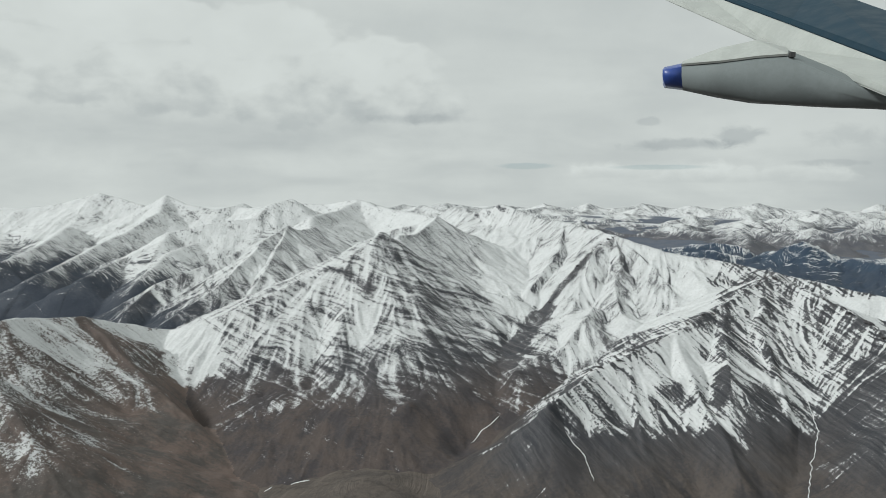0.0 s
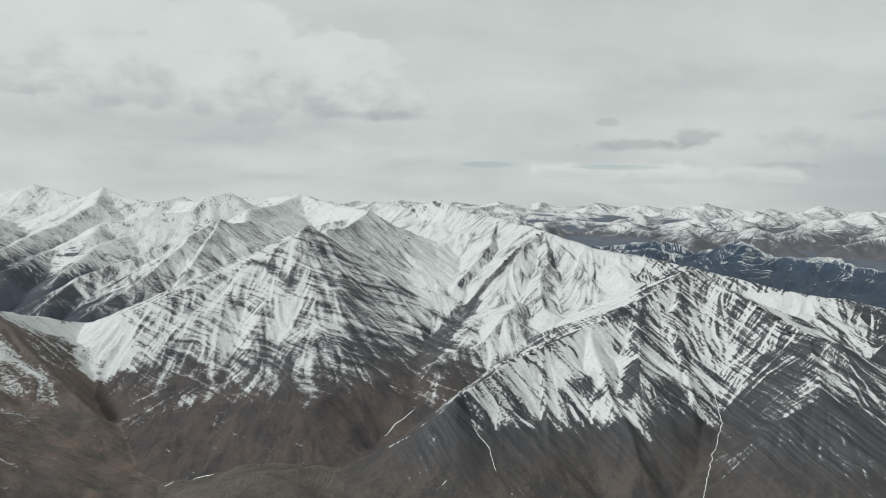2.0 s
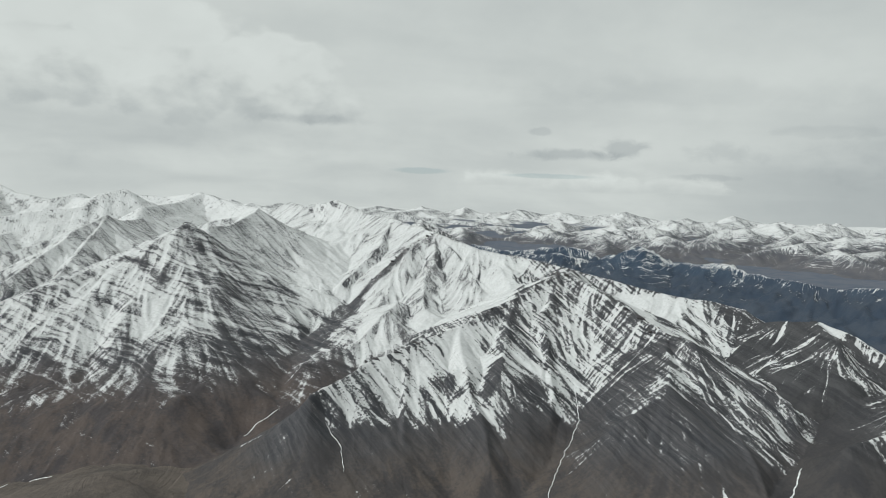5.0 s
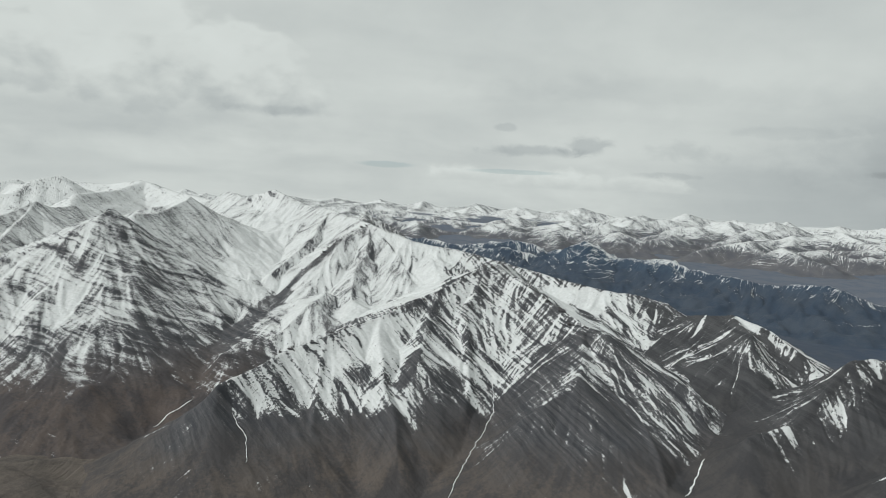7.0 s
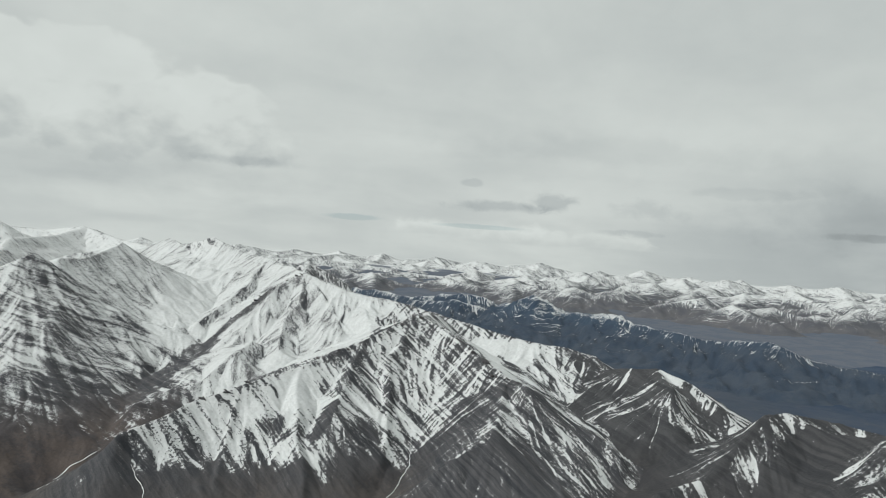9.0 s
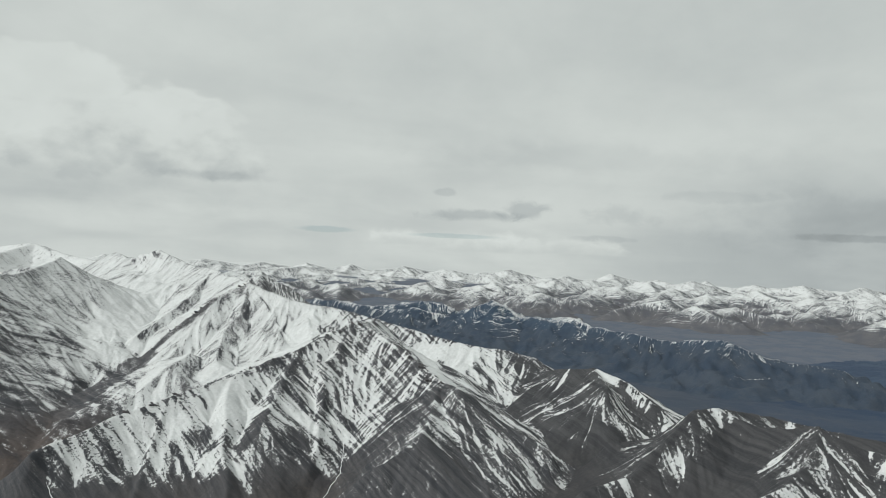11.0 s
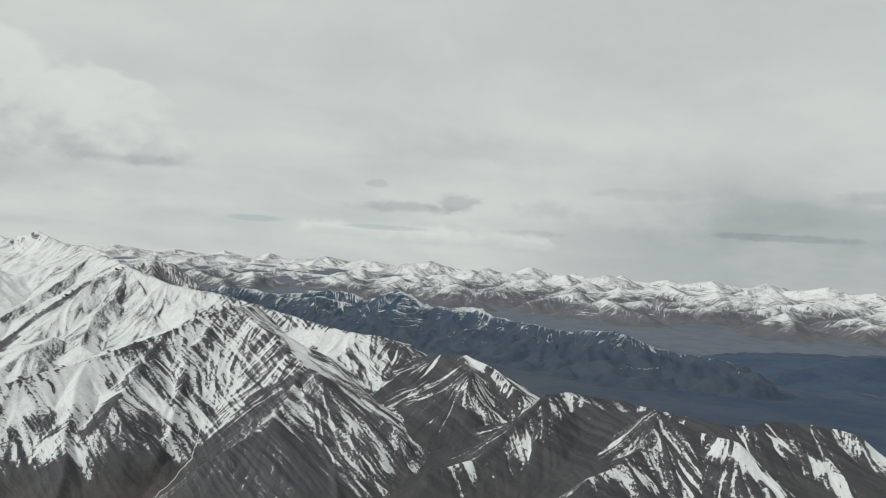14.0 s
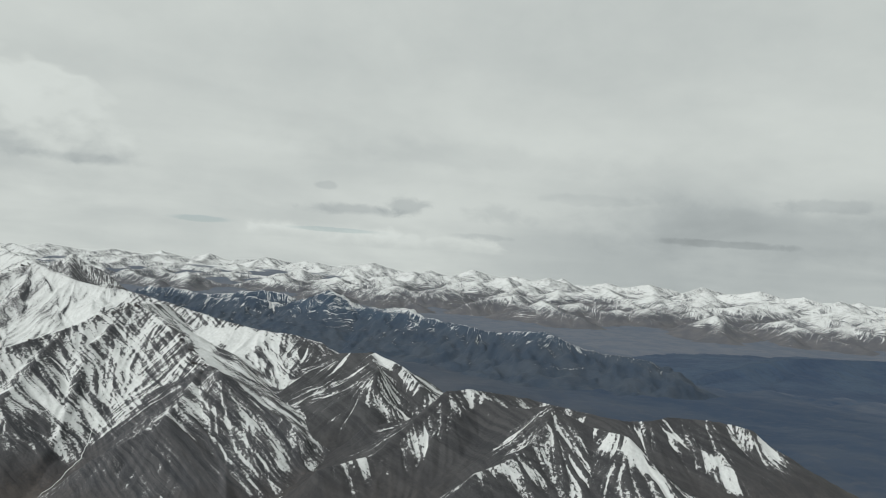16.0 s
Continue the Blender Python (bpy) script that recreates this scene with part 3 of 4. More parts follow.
def build_range():
    """All of the main range as one relief, cut into its mountains along the hollows between them."""
    x0, x1, y0, y1 = -540.0, 930.0, 270.0, 1330.0
    gx = np.arange(x0, x1 + 1.5, 1.5)
    gy = np.concatenate([np.arange(y0, 820.0, 1.4), np.arange(820.0, y1 + 2.4, 2.4)])
    x, y = np.meshgrid(gx, gy)
    lines = [(m, i, line) for m, entry in enumerate(RANGE) for i, line in enumerate(entry[3])]

    def tents(px, py):
        wx = (px + 2.5 * fbm(px, py, 45.0, 3, 1, 0.5)).astype(np.float32)
        wy = (py + 2.5 * fbm(px, py, 45.0, 3, 12, 0.5)).astype(np.float32)
        first, down, own = np.full_like(wx, -1e9), np.zeros_like(wx), np.zeros(px.shape, int)
        for n, (m, i, line) in enumerate(lines):
            for (ax, ay, az), (bx, by, bz) in zip(line[:-1], line[1:]):
                ex, ey = bx - ax, by - ay
                t = np.clip(((wx - ax) * ex + (wy - ay) * ey) / (ex * ex + ey * ey), 0, 1)
                d = np.hypot(wx - ax - t * ex, wy - ay - t * ey)
                a = az + (bz - az) * t - 0.43 * d - 9.9 * (1 - np.exp(d * (-1 / 45.0)))
                over = a > first
                first[over], down[over], own[over] = a[over], d[over], n
        return first, down, own

    known = np.concatenate([dotted(line) for entry in RANGE for line in (*entry[3], *entry[4])])
    lift = known[:, 2] - tents(known[:, 0], known[:, 1])[0]
    step = 4.0
    field = spread(x0, y0, step, (int((y1 - y0) / step) + 2, int((x1 - x0) / step) + 2), known[:, 0], known[:, 1], lift)
    h, down, owner = tents(x, y)
    c = sampled(field, x0, y0, step, x, y)
    for _ in range(2):
        p = np.pad(c, 1, "edge")
        c = (p[:-2, 1:-1] + p[2:, 1:-1] + p[1:-1, :-2] + p[1:-1, 2:] + 2 * c) / 6
    h = h + c
    ux, uy = np.meshgrid(np.arange(x0, x1 + 3.0, 3.0), np.arange(y0, y1 + 3.0, 3.0))
    narrow, middling, broad = furrows(x0, y0, 3.0, tents(ux, uy)[0] + sampled(field, x0, y0, step, ux, uy) + 3.0 * fbm(ux, uy, 60.0, 3, 33), x, y)
    grow = ease(down, 1.0, 16.0)
    worn = grow * (0.25 + 0.75 * ease(h, 70.0, 105.0))
    h = h + worn * (0.16 * narrow + 0.42 * middling + 0.7 * broad) + 1.5 * fbm(x, y, 30.0, 6, 31, 0.58) * (0.5 + 0.5 * grow)
    floor_z = valley(x, y)
    edge = np.minimum(np.minimum(x - x0, x1 - x), np.minimum(y - y0, y1 - y))
    h = h - 90.0 * (1 - ease(edge, 0.0, 60.0))
    rise = h - floor_z
    foot = 10.0
    h = np.where(rise < foot, floor_z - 2.5 + (np.maximum(rise + 16.0, 0.0) / (foot + 16.0)) ** 2 * (foot + 2.5), h)
    keep = h > floor_z - 2.0
    snow = np.zeros_like(x)
    ragged = 5.0 * fbm(x, y, 16.0, 4, 91, 0.6)
    for line, half, more, soft in SNOWFIELDS:
        px, py = [p[0] for p in line], [p[1] for p in line]
        reach = half + soft + 12
        ci, cj = np.searchsorted(gy, (min(py) - reach, max(py) + reach)), np.searchsorted(gx, (min(px) - reach, max(px) + reach))
        box = np.s_[ci[0]:ci[1], cj[0]:cj[1]]
        near = np.full(x[box].shape, 1e9)
        for (ax, ay), (bx, by) in zip(line[:-1], line[1:]):
            ex, ey = bx - ax, by - ay
            t = np.clip(((x[box] - ax) * ex + (y[box] - ay) * ey) / (ex * ex + ey * ey), 0, 1)
            near = np.minimum(near, np.hypot(x[box] - ax - t * ex, y[box] - ay - t * ey))
        snow[box] += more * (1 - ease(near + ragged[box] * min(1.0, half / 9.0), half, half + soft))
    ny, nx = x.shape
    index = np.arange(nx * ny).reshape(ny, nx)
    quads = np.stack([index[:-1, :-1], index[:-1, 1:], index[1:, 1:], index[1:, :-1]], -1).reshape(-1, 4)
    there = keep.ravel()[quads].any(1)
    for _ in range(2):
        owner = settled(owner, 6)
    cells = np.where(there.reshape(ny - 1, nx - 1), owner[:-1, :-1], -1)
    patches, whose = connected(cells)
    whose = whose.ravel()
    order = np.argsort(whose, kind="stable")
    starts = np.searchsorted(whose[order], np.arange(len(patches) + 1))
    co = np.stack([x, y, h], -1).reshape(-1, 3)
    furrow = np.stack([narrow, middling, broad], -1).reshape(-1, 3)
    snow, down = snow.ravel(), down.ravel()
    things = []
    for name, label, skin, crests, *rest in RANGE:
        thing = new(name)
        top = crests[0][len(crests[0]) // 2]
        thing.location = (top[0], top[1], 40.0)
        things.append(tagged(thing, label, "mountain"))
    for n, line_no in enumerate(patches):
        mine = quads[order[starts[n]:starts[n + 1]]]
        if not len(mine):
            continue
        m, i, _ = lines[line_no]
        verts, loops = np.unique(mine.ravel(), return_inverse=True)
        me = bpy.data.meshes.new("spur")
        me.vertices.add(len(verts))
        me.vertices.foreach_set("co", (co[verts] - np.array(things[m].location)).astype(np.float32).ravel())
        me.loops.add(mine.size)
        me.loops.foreach_set("vertex_index", loops.astype(np.int32).ravel())
        me.polygons.add(len(mine))
        me.polygons.foreach_set("loop_start", np.arange(0, mine.size, 4, dtype=np.int32))
        me.polygons.foreach_set("use_smooth", np.ones(len(mine), bool))
        me.attributes.new("furrow", "FLOAT_VECTOR", "POINT").data.foreach_set("vector", furrow[verts].astype(np.float32).ravel())
        me.attributes.new("down", "FLOAT", "POINT").data.foreach_set("value", down[verts].astype(np.float32))
        me.attributes.new("snow", "FLOAT", "POINT").data.foreach_set("value", snow[verts].astype(np.float32))
        me.materials.append(RANGE[m][2])
        me.update(calc_edges=True)
        new("main_crest" if i == 0 else "spur", me).parent = things[m]


ROCK = range_rock("banded_rock_and_snow", 97, 16, -0.4, fine=0.6, mid=0.3, ribs=0.25, aspect=(-1.6, 0.0), bedding=1.2, crest=0.7, dusting=1.0, speck=0.75, grainy=0.9, beds=(0.35, 0.12, 1.0), bed_size=3.2, soil=((0.054, 0.048, 0.050), (0.086, 0.069, 0.062)))
massif("pyramid_mountain", "grey banded pyramid mountain streaked with snow above brown slopes", ROCK, (
    ((-67, 862, 205), (-78, 845, 196), (-88, 832, 186), (-112, 822, 172), (-139, 806, 160), (-165, 780, 149), (-189, 762, 139), (-218, 757, 128), (-240, 757, 121), (-262, 762, 114), (-275, 775, 110)),
    ((-67, 862, 205), (-39, 850, 181), (-7, 828, 154), (29, 801, 122), (56, 768, 100)),
    ((-67, 862, 205), (-62, 820, 176), (-52, 770, 148), (-45, 720, 118), (-41, 672, 96), (-38, 645, 80)),
    ((-88, 832, 186), (-88, 800, 164), (-97, 750, 137), (-102, 701, 110), (-100, 665, 88)),
    ((-139, 806, 160), (-138, 759, 137), (-132, 715, 110), (-134, 680, 88)),
    ((-189, 762, 139), (-168, 737, 123), (-164, 697, 96), (-157, 663, 73)),
    ((-218, 757, 128), (-208, 725, 109), (-203, 700, 95)),
), (
    ((-75, 775, 149), (-74, 752, 136), (-77, 711, 110), (-68, 650, 82)),
    ((-29, 804, 160), (-18, 736, 124), (10, 699, 89)),
    ((-30, 622, 80), (-36, 600, 66)),
    ((-118, 760, 131), (-116, 700, 96), (-118, 665, 76)),
))
massif("rear_peak", "snow-dusted rocky peak behind the pyramid mountain", range_rock("snowy_rock", 112, 24, 0.1, fine=0.7, mid=0.3, ribs=0.2, aspect=(-1.1, 0.0), bedding=0.5, crest=0.3, dusting=1.0, speck=0.75, grainy=0.9), (
    ((-51, 895, 198), (-33, 920, 197), (-18, 970, 205), (-6, 1010, 214), (20, 1000, 197), (47, 985, 181), (66, 975, 167)),
    ((-6, 1010, 214), (-32, 1020, 204), (-68, 1010, 195), (-110, 1000, 180)),
    ((-15, 975, 205), (-12, 920, 180), (-8, 874, 164), (10, 840, 146)),
    ((20, 1000, 197), (36, 930, 158), (50, 870, 134)),
), (
    ((51, 1208, 203), (76, 1127, 193), (101, 1046, 178), (80, 985, 161), (75, 900, 142), (74, 852, 131), (66, 786, 97), (60, 750, 91), (54, 722, 86), (45, 660, 70), (35, 618, 60), (24, 611, 51), (12, 590, 42)),
    ((67, 688, 93), (58, 686, 84)),
))
massif("snow_summit", "broad white snow-covered summit with thin dark rock streaks", range_rock("deep_snow", 92, 14, -0.15, speck=0.7, fine=0.55, mid=0.25, ribs=0.15, aspect=(-1.4, 0.0), bedding=1.4, crest=0.4, dusting=1.0, grainy=0.8, patchy=0.7, beds=(-0.2, -0.48, 1.0), bed_size=3.2), (
    ((6, 1300, 221), (41, 1220, 211), (89, 1156, 225), (137, 1107, 207), (170, 1060, 203), (195, 1000, 197), (212, 954, 193), (252, 908, 180), (280, 893, 173), (307, 883, 171)),
    ((212, 954, 193), (174, 918, 175), (136, 871, 145), (109, 835, 120), (72, 787, 100), (60, 745, 92)),
    ((212, 954, 193), (235, 891, 167), (258, 822, 136)),
    ((212, 954, 193), (204, 882, 161), (185, 842, 144), (184, 780, 123)),
    ((165, 1070, 202), (149, 976, 177), (122, 920, 156), (98, 870, 138)),
    ((158, 800, 128), (140, 766, 122), (122, 738, 107)),
), (
    ((276, 880, 164), (277, 798, 144), (226, 748, 132), (190, 742, 117), (158, 733, 101), (108, 717, 100), (66, 712, 90)),
    ((150, 850, 138), (135, 810, 122), (110, 770, 110)),
))
massif("banded_ridge", "long mountain ridge of tilted rock beds striped with snow", range_rock("tilted_beds", 82, 12, -0.5, fine=1.0, mid=0.25, ribs=0.15, bedding=1.1, crest=0.9, dusting=0.3, speck=0.7, grainy=0.5, beds=(0.9, 0.0, 1.0), bed_size=3.6, rock=((0.036, 0.038, 0.044), (0.082, 0.080, 0.084)), soil=((0.050, 0.046, 0.047), (0.092, 0.076, 0.066))), (
    ((74, 541, 101), (98, 568, 106), (118, 598, 112), (150, 622, 119), (198, 655, 130), (256, 700, 148), (315, 740, 170)),
    ((315, 740, 170), (336, 708, 160), (350, 672, 149), (357, 640, 141), (363, 608, 136), (373, 572, 133), (385, 560, 124), (396, 553, 116), (410, 535, 108), (425, 517, 101)),
    ((307, 883, 171), (345, 830, 165), (380, 772, 158), (424, 722, 149), (460, 705, 147), (480, 690, 142)),
    ((315, 740, 170), (345, 790, 163)),
    ((363, 608, 136), (348, 560, 124), (331, 519, 113), (334, 500, 101), (339, 486, 91), (345, 455, 77)),
    ((331, 519, 113), (300, 503, 98), (285, 499, 91), (268, 480, 74)),
    ((198, 655, 130), (196, 614, 114), (194, 575, 97), (198, 533, 81), (196, 500, 67)),
    ((256, 700, 148), (241, 654, 130), (222, 590, 108), (228, 560, 85)),
    ((150, 622, 119), (145, 573, 94), (140, 530, 76)),
    ((315, 740, 170), (279, 677, 138), (264, 583, 92), (252, 548, 75)),
    ((385, 560, 124), (389, 533, 109), (370, 503, 93), (364, 460, 80), (358, 430, 66)),
), (
    ((342, 670, 142), (308, 635, 111), (286, 599, 91), (279, 562, 73), (262, 534, 64), (242, 496, 57), (222, 455, 48)),
    ((348, 617, 122), (318, 611, 110), (307, 582, 95), (297, 555, 83)),
    ((74, 541, 101), (85, 533, 83), (97, 520, 74), (98, 494, 64), (98, 450, 50)),
    ((173, 600, 104), (173, 581, 94), (168, 540, 76)),
    ((368, 684, 145), (395, 650, 133), (405, 600, 116)),
))
massif("dark_dome", "dark scree dome with a few narrow snow strips", range_rock("bare_scree", 108, 16, -1.3, fine=1.1, mid=0.5, ribs=0.3, aspect=(1.5, 0.0), bedding=0.2, crest=1.2, dusting=0.12, speck=0.5, patchy=0.6, slope=0.8, rock=((0.033, 0.034, 0.038), (0.066, 0.066, 0.069)), soil=((0.037, 0.037, 0.040), (0.058, 0.055, 0.055))), (
    ((460, 705, 147), (478, 665, 134), (508, 620, 144), (528, 592, 135), (534, 561, 124), (526, 545, 111), (518, 525, 104)),
    ((508, 620, 144), (497, 571, 135), (483, 540, 114), (470, 515, 100)),
    ((508, 620, 144), (478, 605, 123), (460, 600, 116)),
), (
    ((441, 683, 131), (455, 640, 121), (450, 598, 113), (438, 565, 104), (440, 530, 93), (424, 490, 79), (391, 452, 69), (370, 428, 60)),
    ((516, 572, 119), (508, 545, 109)),
    ((540, 535, 113), (505, 512, 106), (470, 492, 98), (438, 482, 82)),
))
massif("dark_spur", "dark brown mountain spur with patches of streaked snow", range_rock("dark_scree", 100, 14, -1.6, fine=1.1, mid=0.5, ribs=0.3, aspect=(0.8, 0.0), bedding=0.2, crest=1.6, dusting=0.12, speck=0.65, grainy=0.5, patchy=0.6, slope=0.6, rock=((0.033, 0.034, 0.038), (0.066, 0.065, 0.068)), soil=((0.040, 0.039, 0.042), (0.062, 0.057, 0.056))), (
    ((417, 440, 96), (457, 450, 100), (490, 468, 118), (521, 483, 136), (543, 490, 135), (575, 497, 129), (605, 505, 124), (635, 478, 119), (654, 449, 118), (673, 440, 119), (694, 445, 121), (719, 428, 122), (741, 430, 117), (755, 419, 115), (781, 416, 99), (815, 408, 80)),
    ((543, 490, 135), (552, 469, 130), (565, 440, 130), (571, 419, 137), (579, 409, 133), (590, 398, 128), (602, 375, 126), (618, 352, 107)),
    ((571, 419, 137), (545, 395, 121), (516, 377, 113), (490, 368, 111), (465, 355, 97)),
    ((673, 440, 119), (690, 410, 103), (700, 385, 88)),
    ((719, 428, 122), (728, 418, 109), (729, 391, 94)),
    ((521, 483, 136), (500, 455, 108), (478, 435, 92)),
), (
    ((555, 458, 123), (529, 450, 107), (505, 432, 96), (470, 408, 80), (440, 390, 66)),
    ((588, 388, 119), (560, 370, 108)),
    ((640, 442, 112), (630, 400, 95), (626, 370, 82)),
    ((457, 446, 97), (440, 420, 80)),
))
massif("brown_hill", "reddish brown hill with thin snow near its crest", range_rock("red_brown_scree", 106, 20, -0.5, fine=0.4, mid=0.3, ribs=0.2, aspect=(-0.4, 0.0), bedding=0.1, dusting=0.3, speck=1.3, grainy=0.9, patchy=0.8, slope=1.0, rock=((0.075, 0.066, 0.062), (0.13, 0.10, 0.088)), soil=((0.088, 0.078, 0.072), (0.150, 0.112, 0.096))), (
    ((-420, 560, 150), (-347, 600, 152), (-342, 640, 145), (-325, 690, 139), (-312, 735, 124), (-275, 775, 110)),
    ((-325, 690, 139), (-258, 640, 104), (-203, 600, 75), (-157, 560, 51)),
    ((-342, 640, 145), (-274, 598, 97), (-240, 580, 80)),
    ((-300, 490, 140), (-274, 470, 126), (-238, 440, 106), (-213, 420, 88)),
), (
    ((-250, 715, 98), (-224, 685, 79), (-216, 643, 60), (-205, 620, 52)),
))
# lower slopes: cloud shade and haze put into the dark blue soil
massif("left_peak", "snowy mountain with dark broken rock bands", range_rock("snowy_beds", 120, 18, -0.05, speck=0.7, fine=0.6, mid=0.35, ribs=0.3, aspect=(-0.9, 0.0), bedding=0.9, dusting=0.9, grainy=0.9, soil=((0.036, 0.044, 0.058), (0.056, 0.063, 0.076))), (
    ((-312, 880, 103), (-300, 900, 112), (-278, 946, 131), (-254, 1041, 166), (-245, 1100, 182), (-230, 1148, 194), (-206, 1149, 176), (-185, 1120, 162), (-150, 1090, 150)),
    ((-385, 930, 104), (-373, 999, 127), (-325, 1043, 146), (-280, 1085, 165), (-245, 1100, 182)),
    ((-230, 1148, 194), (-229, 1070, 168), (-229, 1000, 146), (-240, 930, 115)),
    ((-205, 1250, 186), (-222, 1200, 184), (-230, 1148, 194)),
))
SNOWFIELDS += [
    (((-318, 722), (-292, 742), (-268, 745)), 11, 2.6, 8),
    (((-348, 640), (-320, 622), (-285, 625), (-245, 612)), 18, 1.2, 18),
    (((-325, 690), (-258, 640), (-203, 600)), 6, -3.0, 6),
    (((-268, 768), (-248, 735), (-230, 704)), 20, 4.0, 10),                       # the bowl below the saddle
    (((90, 1080), (78, 985), (76, 900), (73, 850)), 18, 2.4, 14),                 # the trough below the rear peak
    (((277, 798), (226, 748), (190, 762)), 17, 2.2, 14),                          # the basin below the summit
    (((268, 850), (300, 862)), 9, 1.6, 12),
    (((345, 722), (378, 738), (418, 714), (398, 692), (372, 690)), 9, 2.6, 8),    # the field behind the ridge's top
    (((372, 680), (366, 640), (372, 605)), 5, 2.0, 6),
    (((198, 645), (203, 612)), 11, 2.4, 8),                                       # the buttress in the middle of the ridge
    (((222, 604), (208, 574)), 3, -3.0, 5),
    (((110, 575), (150, 600), (190, 628)), 12, 0.9, 14),
    (((230, 640), (215, 600), (200, 560)), 16, 0.8, 14),
    (((-127, 822), (-100, 806), (-76, 778)), 3, -2.5, 6),                         # dark bands below the pyramid's top
    (((-74, 752), (-77, 711)), 6, 2.4, 7),
    (((-128, 708), (-131, 680)), 5, 1.8, 6),
    (((-20, 790), (0, 745), (15, 700)), 20, -0.8, 20),
    (((513, 610), (526, 585), (531, 562)), 3.5, 3.5, 4),                          # the strip on the dome
    (((600, 388), (612, 364), (620, 342)), 12, 3.2, 7),
    (((545, 480), (548, 464)), 8, 2.4, 8),
    (((530, 368), (512, 376), (492, 369)), 4, 2.6, 5),
    (((686, 422), (696, 398), (702, 376)), 6, 2.6, 6),
    (((744, 426), (758, 404)), 3.5, 1.6, 5),
    (((457, 448), (447, 425)), 9, 1.2, 8),
    (((552, 452), (529, 448), (500, 430), (468, 408)), 14, -4.0, 10),
    (((640, 450), (630, 400), (626, 360)), 12, -4.0, 8),
    (((340, 592), (312, 560), (290, 530)), 15, -2.2, 14),                         # the bare flank above the stream
    (((64, 548), (88, 582), (108, 606)), 5, -3.0, 5),
    (((55, 525), (100, 505), (150, 517), (190, 516)), 20, -3.5, 10),
    (((225, 470), (236, 520), (256, 545)), 12, -2.0, 10),
    (((338, 492), (350, 465), (364, 440)), 18, -3.0, 12),
    (((300, 480), (270, 470)), 20, -2.5, 12),
    (((388, 548), (372, 505), (366, 470)), 22, -1.3, 16),
    (((174, 918), (136, 871), (109, 835)), 2.5, -2.6, 4),                         # the dark rib below the summit
    (((109, 832), (80, 775), (62, 720)), 8, -3.4, 7),
    (((205, 900), (200, 868)), 8, -1.0, 10),
]
build_range()


def highland(x, y, h):
    """Rows of lesser snowy crests between the named ones."""
    z = 60.0 + 76.0 * ease(y, 1080, 1750) + 64.0 * (ridged(x, y, 330.0, 4, 41, 0.34) - 0.62) * ease(y, 1000, 1300)
    z = z - 60.0 * ease(x, 100, 260) - 60.0 * ease(y, 1800, 2300)
    return np.maximum(h, z)


# bluish rock and dark blue soil hold haze and cloud shade in their colour
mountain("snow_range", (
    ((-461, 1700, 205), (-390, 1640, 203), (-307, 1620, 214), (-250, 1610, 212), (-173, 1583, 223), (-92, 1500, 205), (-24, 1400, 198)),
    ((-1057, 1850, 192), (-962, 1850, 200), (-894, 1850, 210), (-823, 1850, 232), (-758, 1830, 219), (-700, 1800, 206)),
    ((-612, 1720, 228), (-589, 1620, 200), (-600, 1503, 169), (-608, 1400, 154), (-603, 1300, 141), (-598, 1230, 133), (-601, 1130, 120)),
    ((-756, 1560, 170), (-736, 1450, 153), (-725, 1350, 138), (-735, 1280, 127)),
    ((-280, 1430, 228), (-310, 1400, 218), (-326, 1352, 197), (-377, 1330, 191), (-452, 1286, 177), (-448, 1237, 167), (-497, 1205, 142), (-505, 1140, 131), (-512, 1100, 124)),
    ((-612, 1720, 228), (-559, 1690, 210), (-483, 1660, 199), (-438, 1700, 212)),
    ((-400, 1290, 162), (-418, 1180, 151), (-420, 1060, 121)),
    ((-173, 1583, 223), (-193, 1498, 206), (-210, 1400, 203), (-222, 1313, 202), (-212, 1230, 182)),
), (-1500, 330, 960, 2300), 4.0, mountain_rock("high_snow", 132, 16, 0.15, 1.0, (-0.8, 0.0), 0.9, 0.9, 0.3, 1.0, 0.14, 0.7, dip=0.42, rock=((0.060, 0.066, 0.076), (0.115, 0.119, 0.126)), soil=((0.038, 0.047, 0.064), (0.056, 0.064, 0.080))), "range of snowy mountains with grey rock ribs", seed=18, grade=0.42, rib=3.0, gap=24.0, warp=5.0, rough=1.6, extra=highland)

# the hills' blue is distance haze put into rock and soil colour
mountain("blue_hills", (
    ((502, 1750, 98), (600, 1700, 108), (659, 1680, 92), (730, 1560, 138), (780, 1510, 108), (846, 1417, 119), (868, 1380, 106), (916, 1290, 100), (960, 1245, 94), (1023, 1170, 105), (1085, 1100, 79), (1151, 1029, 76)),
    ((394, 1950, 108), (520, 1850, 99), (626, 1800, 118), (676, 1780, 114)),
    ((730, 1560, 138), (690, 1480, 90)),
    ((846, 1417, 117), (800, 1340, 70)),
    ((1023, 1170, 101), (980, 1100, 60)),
), (200, 1300, 900, 2150), 4.4, mountain_rock("haze_blue_hills", 108, 40, -1.1, 1.6, (2.2, -0.4), 0.9, 0.3, -1.25, 0.08, 0.08, 0.6, reach=34.0, rock=((0.026, 0.046, 0.076), (0.050, 0.074, 0.108)), soil=((0.034, 0.050, 0.076), (0.052, 0.066, 0.088))), "dark hills in haze blue-grey with a little snow on the crest", seed=20, grade=0.40, soft=0.25, rib=8.0, gap=30.0, warp=9.0, rough=6.0)

